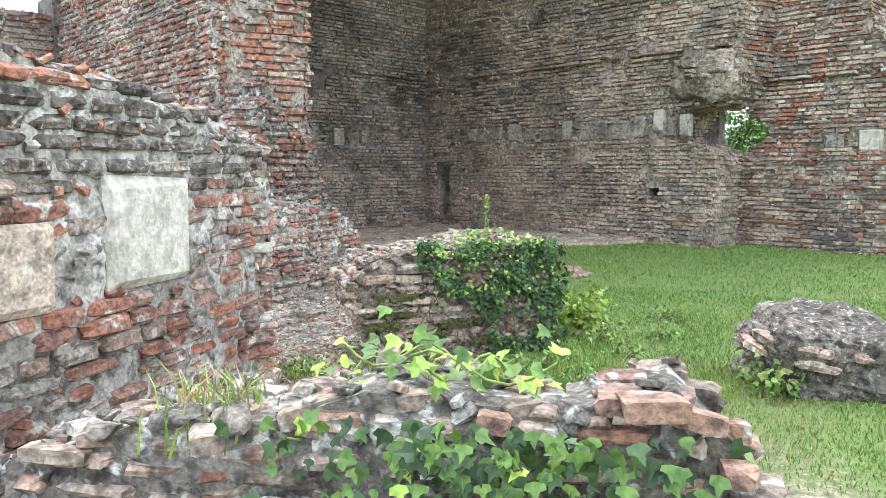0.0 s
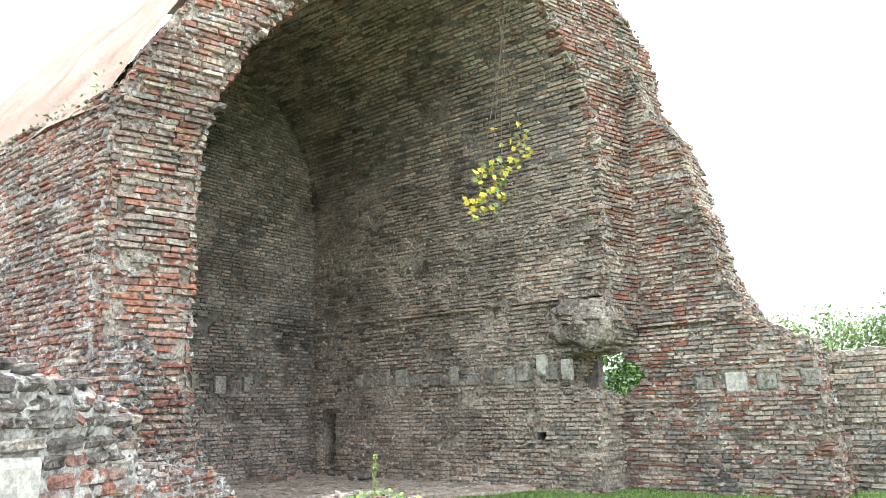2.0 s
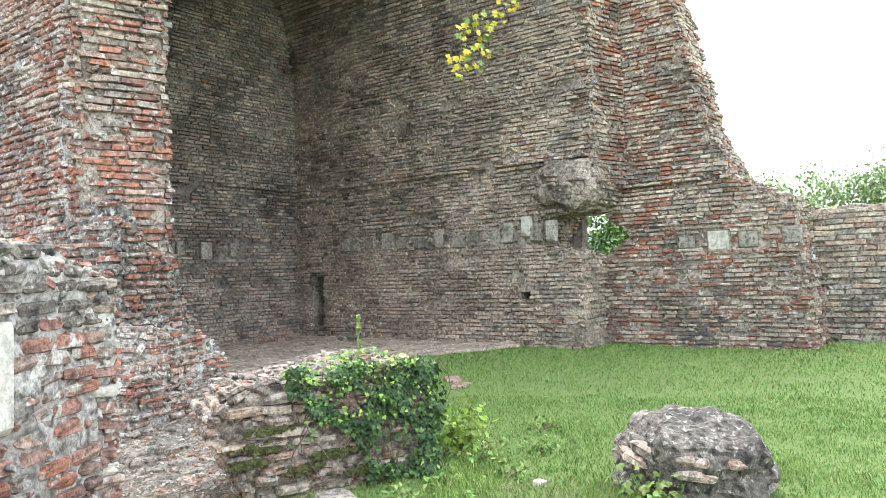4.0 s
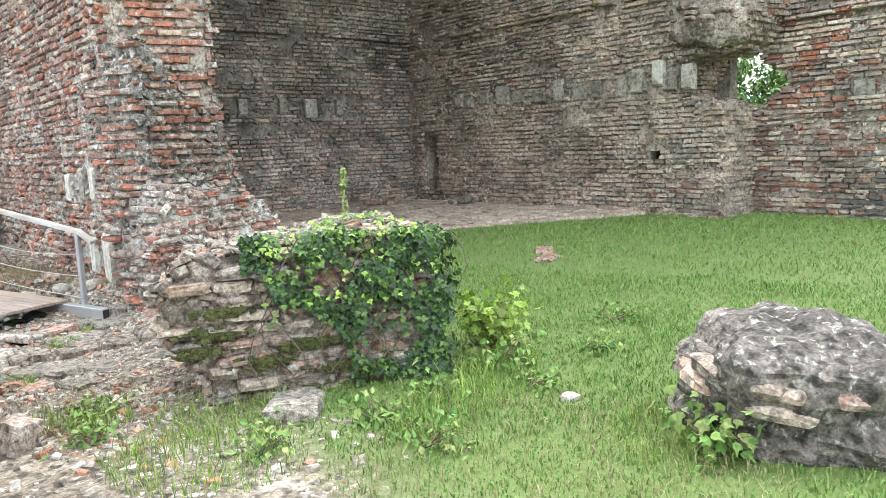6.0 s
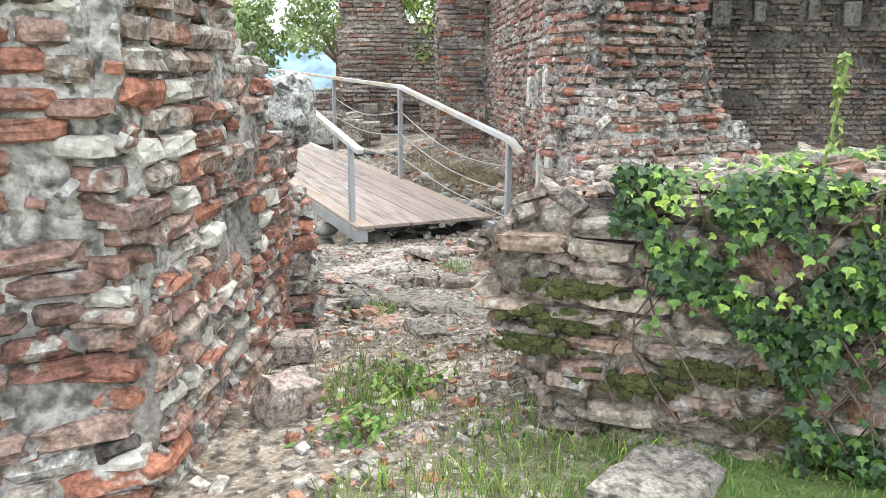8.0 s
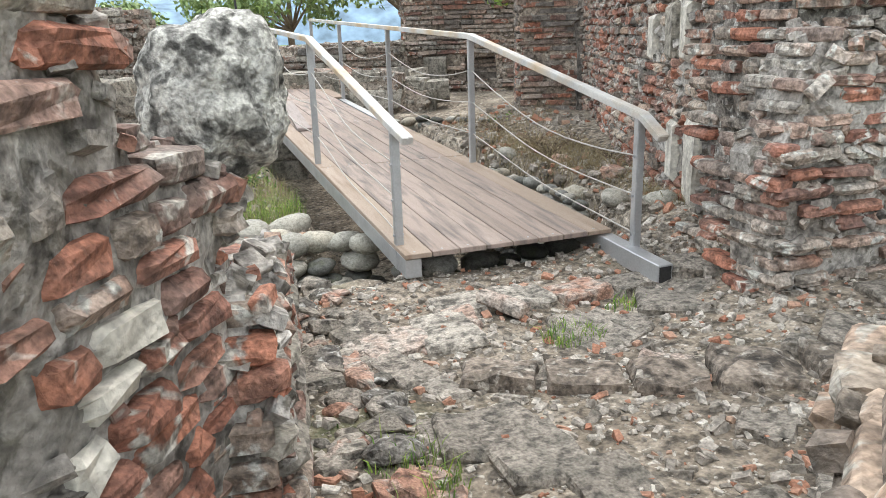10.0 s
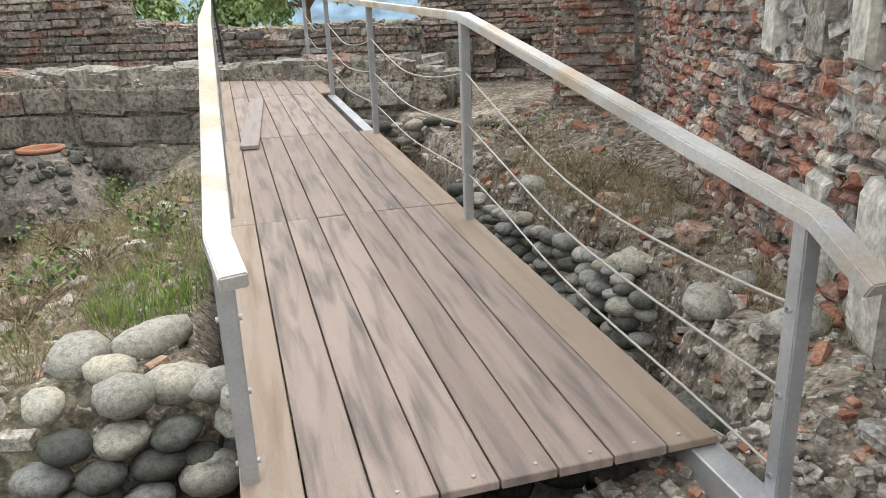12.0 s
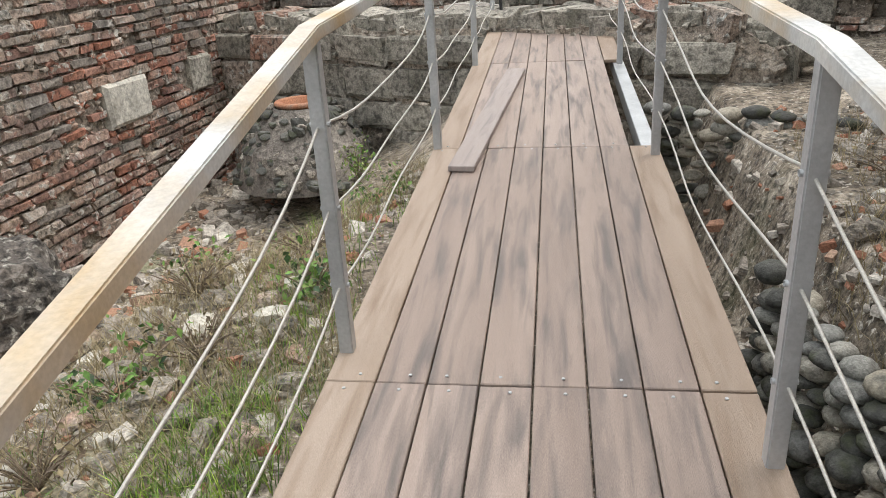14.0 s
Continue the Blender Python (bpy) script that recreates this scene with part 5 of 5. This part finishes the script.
GRASS_PALE = material("pale_grass", [(.14, .22, .05), (.22, .29, .08), (.30, .33, .12)], .8, .75, 0, 40, None, island=.6)
tagged(blades("grass", lawn_spots, [GRASS, GRASS, GRASS_PALE], 3), "short fresh green lawn grass", "grass", kind="stuff")


def patch(cx, cy, rx, ry, n, h0, h1, w=.0026, spread=.9):
    out = []
    for _ in range(n):
        q, a = math.sqrt(rg.random()), rg.uniform(0, 6.28)
        x, y = cx + rx * q * math.cos(a), cy + ry * q * math.sin(a)
        out.append((x, y, ground_z(x, y), (h0 + (h1 - h0) * rg.random() ** 1.6) * (.8 if w > .0025 else 1), w * rg.uniform(.6, 1.3), rg.uniform(.2, spread)))
    return out


weeds = patch(-1.7, 2.35, .25, .4, 900, .06, .24) + patch(-2.4, 1.9, .4, .6, 300, .05, .18) + patch(-1.8, 3.4, .4, .6, 350, .05, .2) + patch(-2.9, .9, .6, .6, 900, .06, .25) + patch(-2.6, .3, .4, .3, 400, .05, .2) + patch(-1.6, 2.7, .25, .8, 500, .06, .2)  + patch(-1.65, 4.4, .25, 1.2, 300, .06, .2)
weeds += patch(-2.15, -2.95, .22, .35, 700, .04, .13) + patch(-1.9, -3.7, .35, .35, 500, .04, .16) + patch(-.78, -.95, .14, .1, 240, .04, .12) + patch(-.35, -.72, .12, .1, 120, .03, .1)
weeds += patch(-2.4, -4.1, .4, .5, 900, .05, .18) + patch(-1.2, -4.9, .8, .25, 1500, .06, .2) + patch(-1.3, -6.0, .5, .3, 700, .06, .18) + patch(-.6, -6.9, .4, .4, 500, .06, .2)
weeds += patch(-1.75, -1.75, .14, .2, 220, .04, .14) + patch(.5, -.65, .2, .2, 160, .04, .14) + patch(-2.45, -1.6, .2, .4, 300, .05, .2) + patch(-2.6, 6.0, .5, 1.0, 600, .1, .35)
tagged(blades("weeds", weeds, [GRASS, GRASS_PALE, LEAF_LIGHT], 5), "tufts of tall green grass and weeds among the stones", "weeds", kind="stuff")
dry = patch(1.05, .35, .35, .9, 2200, .04, .18, .0024, 1.6) + patch(1.15, 3.2, .5, 1.2, 2400, .04, .2, .0024, 1.6) + patch(-2.2, 2.8, .8, 1.3, 4200, .04, .2, .002, 1.6) + patch(-2.6, 4.8, .9, 1.3, 3000, .05, .25, .002, 1.4)
dry += patch(1.2, 2.2, .5, 1.5, 2600, .05, .2, .0018, 2.2) + patch(-2.0, 3.2, .6, 1.0, 1600, .05, .25, .0018, 2.0) + patch(-1.75, 5.6, .4, 1.0, 900, .08, .35, .0018, 1.6)
dry += patch(.55, -.75, .35, .3, 900, .03, .16, .002, 1.6) + patch(-1.9, -3.1, .5, 1.0, 1600, .02, .08, .002, 1.6) + patch(-4.1, -6.9, .8, .6, 1800, .03, .1, .002, 1.3) + patch(-2.7, -1.9, .25, .9, 700, .04, .2, .002, 1.4)
dry += patch(-2.0, -5.6, 1.0, .9, 2200, .03, .1, .002, 1.3) + patch(1.6, 5.3, .7, .8, 700, .05, .3, .002, 1.2)
tagged(blades("dry_grass", dry, [DRY], 6), "dry straw and dead stalks on the bare ground", "dry grass", kind="stuff")

# ivy on the short wall block
ID = np.array((1, -1.2, 0)) / math.hypot(1, 1.2)
IN = np.array((ID[1], -ID[0], 0))
IO = np.array((-1.85, -3.35, 0))
spots_dark, spots_light = [], []
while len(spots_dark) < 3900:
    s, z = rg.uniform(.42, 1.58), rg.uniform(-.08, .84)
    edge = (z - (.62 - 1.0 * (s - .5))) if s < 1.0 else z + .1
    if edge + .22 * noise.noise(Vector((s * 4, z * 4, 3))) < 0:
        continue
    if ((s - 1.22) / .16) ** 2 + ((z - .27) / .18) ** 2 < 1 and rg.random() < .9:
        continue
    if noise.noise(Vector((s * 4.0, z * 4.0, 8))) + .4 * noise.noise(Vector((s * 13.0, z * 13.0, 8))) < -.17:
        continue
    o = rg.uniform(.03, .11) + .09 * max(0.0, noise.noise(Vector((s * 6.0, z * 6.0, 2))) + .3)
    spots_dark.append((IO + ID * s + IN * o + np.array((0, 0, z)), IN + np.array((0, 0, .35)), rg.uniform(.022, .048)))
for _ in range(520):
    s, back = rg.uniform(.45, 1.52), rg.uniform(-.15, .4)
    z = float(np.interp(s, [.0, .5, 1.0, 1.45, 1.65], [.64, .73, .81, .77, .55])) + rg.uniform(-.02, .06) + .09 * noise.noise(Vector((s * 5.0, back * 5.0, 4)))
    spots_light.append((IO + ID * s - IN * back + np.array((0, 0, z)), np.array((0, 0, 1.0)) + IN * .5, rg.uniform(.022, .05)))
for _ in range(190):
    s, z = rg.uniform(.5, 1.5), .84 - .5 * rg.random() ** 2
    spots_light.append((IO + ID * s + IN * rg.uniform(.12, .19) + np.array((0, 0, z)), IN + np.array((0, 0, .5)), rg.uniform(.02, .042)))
for k in range(380):
    q = IO + ID * 1.5 - IN * rg.uniform(-.1, .5) + ID * rg.uniform(.03, .14)
    spots_dark.append((q + np.array((0, 0, rg.uniform(.3, .78))), ID + np.array((0, 0, .35)), rg.uniform(.03, .06)))
ivy = tagged(new("ivy"), "dense dark ivy with fresh light leaves on top of the wall block", "ivy", kind="stuff")
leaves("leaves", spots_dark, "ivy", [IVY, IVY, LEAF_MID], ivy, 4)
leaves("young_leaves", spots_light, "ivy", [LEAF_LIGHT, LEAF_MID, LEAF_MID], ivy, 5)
for k in range(14):
    s = rg.uniform(.5, 1.6)
    pts = [IO + ID * (s + .1 * math.sin(i * .9 + k)) + IN * .1 + np.array((0, 0, .8 - i * .11)) for i in range(8)]
    tube("stem", pts, .004, WOODY, ivy, sides=4)
# moss on the brick ledges
moss_boxes = []
for _ in range(420):
    c0 = [(.3, .42), (.25, .3), (.75, .2), (.5, .12), (.15, .2), (.95, .05)][int(rg.integers(0, 6))]
    s, z = c0[0] + rg.normal(0, .07), c0[1] + rg.normal(0, .015)
    g = rg.uniform(.015, .04)
    m3 = Euler(rg.uniform(-.5, .5, 3)).to_matrix()
    moss_boxes.append((IO + ID * s + IN * .05 + np.array((0, 0, z)), np.array(m3 @ Vector(ID)), np.array(m3 @ Vector((0, 0, 1))), np.array(m3 @ Vector(IN)), g * 1.2, g * .6, g * .75, 0))
moss = tagged(new("moss"), "cushions of dark green moss in the wall's joints", "moss", kind="stuff")
lay_bricks("cushions", moss_boxes, [MOSS], moss)


def shrub(name, label, x, y, z, rad, h, n, size, shape, mats, seed, stems=9):
    r = np.random.default_rng(seed)
    root = thing(name, label, "shrub", x, y, z)
    spots = []
    for k in range(stems):
        a = r.uniform(0, 6.28)
        rr = rad * r.uniform(.3, 1)
        top = np.array((rr * math.cos(a), rr * math.sin(a), h * r.uniform(.5, 1)))
        pts = [top * f * np.array((1, 1, 1)) + np.array((0, 0, .12 * h * math.sin(f * 3.14))) for f in np.linspace(0, 1, 6)]
        tube("stem", [tuple(q) for q in pts], lambda f: .005 * (1 - .7 * f), WOODY, root, sides=4)
        for _ in range(n // stems):
            f = r.uniform(.3, 1.05)
            p = top * f + r.normal(0, size * .9, 3)
            p[2] = max(p[2], .02)
            spots.append((p, (p[0], p[1], .35), size * r.uniform(.6, 1.25)))
    leaves("foliage", spots, shape, mats, root, seed)
    return root


shrub("shrub", "bright yellow-green young shrub in the grass beside the ivy wall", -.3, -4.62, ground_z(-.3, -4.62), .32, .4, 420, .06, "maple", [LEAF_LIGHT, LEAF_LIGHT, GRASS_PALE], 51)
shrub("shrub", "low dark-leaved weed at the wall's foot", -.75, -4.85, ground_z(-.75, -4.85), .25, .2, 160, .06, "oval", [GRASS, GRASS_PALE], 52)
shrub("shrub", "leafy green weed in the grass by the masonry lump", -1.55, -6.15, ground_z(-1.55, -6.15), .25, .2, 180, .06, "ivy", [GRASS, GRASS_PALE], 53)
for k, (x, y, q) in enumerate([(-1.35, -4.75, .2), (-1.75, -4.6, .2), (-1.0, -5.15, .25), (-.1, -5.3, .22), (-2.3, -4.35, .18), (-1.95, -5.0, .2), (.6, -5.2, .25), (-2.05, -3.0, .18), (-2.35, -3.35, .18)]):
    shrub("weed", "low broad-leaved green weed in the grass", x, y, ground_z(x, y), q, .12, 130, .05, "oval", [GRASS, GRASS_PALE, GRASS], 60 + k, 7)
shrub("shrub", "bright seedling with light green leaves by the rubble", -2.0, .95, ground_z(-2.0, .95) + .02, .1, .1, 40, .05, "oval", [LEAF_LIGHT], 75, 5)
shrub("shrub", "green herb growing by the rubble mound", -2.55, 7.7, ground_z(-2.55, 7.7), .25, .55, 190, .05, "oval", [GRASS, GRASS_PALE], 76)
shrub("shrub", "feathery green weed in the dig", -3.1, 5.4, ground_z(-3.1, 5.4), .3, .5, 200, .05, "oval", [GRASS, GRASS_PALE], 77)
shrub("shrub", "yellow-flowering weed on the low wall", -4.9, -3.0, 1.78, .12, .16, 90, .03, "oval", [LEAF_YELLOW, GRASS_PALE], 78)
shrub("shrub", "green creeper on the pebble bank", 1.9, 5.75, -.35, .25, .25, 150, .05, "ivy", [GRASS, IVY], 79)

for k, (x, y, q) in enumerate([(-2.4, 1.0, .3), (-2.75, 1.7, .35), (-2.2, 2.7, .3), (-1.7, 3.6, .25), (-3.2, 3.2, .35), (-2.5, 4.2, .3), (-1.8, 5.4, .3), (-3.3, 1.5, .35), (-2.9, 6.4, .35), (-3.8, 4.6, .35), (-2.7, .55, .3)]):
    shrub("weed", "low dark green weed growing in the dig", x, y, ground_z(x, y), q, .22, 170, .05, "oval", [GRASS, IVY, GRASS], 110 + k, 9)
for k, (x, y, q) in enumerate([(1.25, 3.5, .35), (1.5, 2.4, .3), (1.0, .1, .3), (.75, -.55, .25), (-2.2, 2.2, .3), (-2.3, 3.6, .35), (1.3, 4.6, .4), (-1.9, 4.2, .35), (-2.6, 5.2, .4), (-2.0, 3.0, .3), (1.1, 2.9, .35), (1.6, 3.3, .4), (1.2, .7, .3)]):
    shrub("dry_weed", "tangle of dry brown stalks and dead leaves", x, y, ground_z(x, y), q, .22, 110, .035, "oval", [DRY, WOODY], 130 + k, 22)
# tall flowering stem on the ivy wall
stalk = thing("weed", "single tall pale-green flowering stem growing from the wall top", "weed")
tube("stem", [(-1.15, -4.05, .78), (-1.14, -4.07, .95), (-1.13, -4.08, 1.1), (-1.125, -4.085, 1.17)], .005, GRASS_PALE, stalk, sides=5)
leaves("flower_spike", [((-1.135 + rg.normal(0, .008), -4.075 + rg.normal(0, .008), rg.uniform(.92, 1.18)), (rg.normal(), rg.normal(), .2), rg.uniform(.02, .04)) for _ in range(70)], "oval", [GRASS_PALE], stalk, 8)

# ivy shoots and grass on the knee-high wall
creep = tagged(new("creeper"), "creeping ivy with large light green leaves on the knee-high wall", "ivy", kind="stuff")
sl, sd = [], []
for k in range(7):
    p0 = np.array((-5.25 + rg.uniform(-.1, .1), -5.72 + .06 * k, .95))
    ang = rg.uniform(-1.2, 1.4)
    pts = [p0 + np.array((-.04 * i * math.cos(ang), .05 * i * math.sin(ang) - .012 * i, .035 * math.sin(i * .8) + .012 * (i if k % 2 else -i))) for i in range(9)]
    tube("stem", [tuple(q) for q in pts], .003, GRASS_PALE, creep, sides=4)
    for q in pts[1:]:
        sl.append((q + rg.normal(0, .02, 3), (-.5, -.3, .8), rg.uniform(.026, .046)))
        if rg.random() < .6:
            sl.append((q + rg.normal(0, .035, 3), (-.5, -.3, .8), rg.uniform(.03, .05)))
for _ in range(620):
    y = rg.normal(-5.72, .16)
    z = rg.uniform(.5, .92)
    sd.append((np.array((-5.05 - .22 * (y + 5.95) - (.58 if z < .7 else .36) + rg.uniform(-.04, .02), y, z)), (-1, -.3, .4), rg.uniform(.022, .045)))
leaves("young_leaves", sl, "ivy", [LEAF_LIGHT, LEAF_MID], creep, 9)
leaves("leaves", sd, "ivy", [IVY, LEAF_MID], creep, 10)
tw = []
for _ in range(160):
    tw.append((-5.45 + rg.normal(0, .05), -5.1 + rg.normal(0, .05), .82, rg.uniform(.06, .18), .003, rg.uniform(.2, .8)))
tagged(blades("grass_tuft", tw, [GRASS_PALE, DRY, LEAF_LIGHT], 12), "tuft of half-dry grass on the broken wall", "grass", kind="stuff")

wt = []
for _ in range(900):
    x = rg.uniform(-5.5, -3.2)
    wt.append((x, -3.6 + .12 * (x + 5.6) + rg.uniform(.05, .9), 1.74 - .06 * (x + 5.5), rg.uniform(.03, .16), .0025, rg.uniform(.3, 1.2)))
tagged(blades("dry_grass_tuft", wt, [DRY, DRY, GRASS_PALE], 14), "dry grass growing on top of the low wall", "dry grass", kind="stuff")
# yellow-leaved creeper hanging in the arch
hang = thing("creeper", "hanging creeper with yellow autumn leaves in the arch", "creeper")
sp = []
for k in range(5):
    top = np.array((6.3 - .12 * k, -4.1 + .08 * k, 9.2))
    low = np.array((5.35 + .28 * k, -3.42 - .2 * k, 4.7 + .22 * k + (.5 if k > 2 else 0)))
    pts = [top + (low - top) * f + np.array((0, 0, .1 * math.sin(f * 6))) for f in np.linspace(0, 1, 10)]
    tube("stem", [tuple(q) for q in pts], .006, WOODY, hang, sides=4)
    for _ in range(26 if k < 3 else 13):
        f = 1 - rg.random() ** 2 * .22
        sp.append((top + (low - top) * f + rg.normal(0, .09, 3), (-.7, -.5, .2), rg.uniform(.075, .135)))
leaves("leaves", sp, "maple", [LEAF_YELLOW, LEAF_YELLOW, GRASS_PALE], hang, 11)
# weeds rooted in the masonry
ms = []
for a, b, z, n, rad in [(5.8, 8.1, 5.6, 60, .25), (5.9, 7.7, 5.0, 30, .12), *[(.4 + .3 * i, 8.47, 5.5, 10, .05) for i in range(18)], (6.2, 7.0, 7.6, 40, .2), (6.3, 6.3, 8.6, 40, .3), (10.9, -1.3, 2.95, 120, .4), (11.3, -1.3, 2.5, 60, .3)]:
    c = np.array(plan(a, b, z))
    for _ in range(n):
        ms.append((c + rg.normal(0, 1, 3) * np.array((rad, rad, .08)), (rg.normal(), rg.normal(), 1), rg.uniform(.04, .09)))
leaves("wall_weeds", ms, "oval", [GRASS, GRASS_PALE, DRY], None, 13)["label"] = "small weeds rooted in the top of the masonry"
bpy.data.objects["wall_weeds"]["category"] = "weeds"


# ---- trees and distance ----
def tree(x, y, h, rad, seed, mats, label, z0=None, clumps=26, per=60, size=.22):
    r = np.random.default_rng(seed)
    z0 = ground_z(x, y) if z0 is None else z0
    root = thing("tree", label, "tree", x, y, z0)
    tube("trunk", [(0, 0, -.2), (.05 * h * r.normal() * .3, .0, h * .3), (0, .04 * h * r.normal(), h * .62)], lambda f: .035 * h * (1 - .6 * f), WOODY, root, sides=8)
    spots = []
    for k in range(clumps):
        a, e = r.uniform(0, 6.28), r.uniform(-.3, 1)
        q = rad * r.uniform(.45, 1.0)
        c = np.array((q * math.cos(a) * math.sqrt(max(.1, 1 - e * e * .6)), q * math.sin(a) * math.sqrt(max(.1, 1 - e * e * .6)), h * .5 + e * h * .42))
        if k < 8:
            tube("limb", [(0, 0, h * .35), tuple(c * .5 + np.array((0, 0, h * .2))), tuple(c)], lambda f: .012 * h * (1 - .8 * f), WOODY, root, sides=5)
        cr = rad * r.uniform(.22, .42)
        for _ in range(per):
            d = r.normal(0, 1, 3)
            d /= np.linalg.norm(d)
            spots.append((c + d * cr * r.uniform(.4, 1.05) * np.array((1, 1, .8)), d + np.array((0, 0, .3)), size * r.uniform(.6, 1.3)))
    leaves("crown", spots, "oval", mats, root, seed)
    return root


# Distance haze is painted in by paling the leaf colours.
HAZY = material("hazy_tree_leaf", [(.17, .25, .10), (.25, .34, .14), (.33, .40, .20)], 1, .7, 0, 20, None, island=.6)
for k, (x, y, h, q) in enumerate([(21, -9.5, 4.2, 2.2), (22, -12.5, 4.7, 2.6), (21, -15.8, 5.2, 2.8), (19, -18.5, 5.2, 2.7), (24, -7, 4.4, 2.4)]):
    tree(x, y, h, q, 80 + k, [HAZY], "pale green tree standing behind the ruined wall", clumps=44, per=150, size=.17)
for k, (x, y, h, q) in enumerate([(13.5, -4.6, 3.4, 1.5), (15.5, -3.2, 4.0, 1.8), (15.0, -6.4, 3.2, 1.5)]):
    tree(x, y, h, q, 90 + k, [LEAF_TREE, GRASS], "leafy green tree seen through the hole in the wall", clumps=30, per=110, size=.16)
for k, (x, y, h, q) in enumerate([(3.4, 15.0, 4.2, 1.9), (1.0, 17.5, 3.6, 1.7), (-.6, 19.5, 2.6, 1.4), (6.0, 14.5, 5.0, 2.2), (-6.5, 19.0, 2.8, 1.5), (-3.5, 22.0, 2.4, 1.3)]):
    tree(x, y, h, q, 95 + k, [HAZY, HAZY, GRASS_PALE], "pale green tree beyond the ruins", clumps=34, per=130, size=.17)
tree(3.7, 9.75, 3.9, 1.0, 104, [HAZY, LEAF_LIGHT, GRASS_PALE], "bright green bush growing behind the broken wall top", clumps=30, per=110, size=.11)
# The blue haze of distance is put straight into the hills' colour.
HILL = material("distant_blue_hills", [(.18, .27, .36), (.22, .32, .42)], .004, 1.0, 0, .05, None, island=0)
hv, hf = [], []
for i in range(97):
    a = -math.pi * .75 + math.pi * 1.5 * i / 96
    top = 45 + 28 * noise.noise(Vector((a * 2.2, 3, 1))) + 9 * noise.noise(Vector((a * 9, 5, 1)))
    for rad, z in ((900, -30), (960, top * .6), (1050, top)):
        hv.append((rad * math.sin(a), rad * math.cos(a), z))
for i in range(96):
    for j in range(2):
        hf.append((i * 3 + j, i * 3 + 3 + j, i * 3 + 4 + j, i * 3 + 1 + j))
tagged(mesh_object("backdrop_hills", hv, hf, HILL, smooth=True), "hazy blue hills on the horizon", "hills", kind="structure")
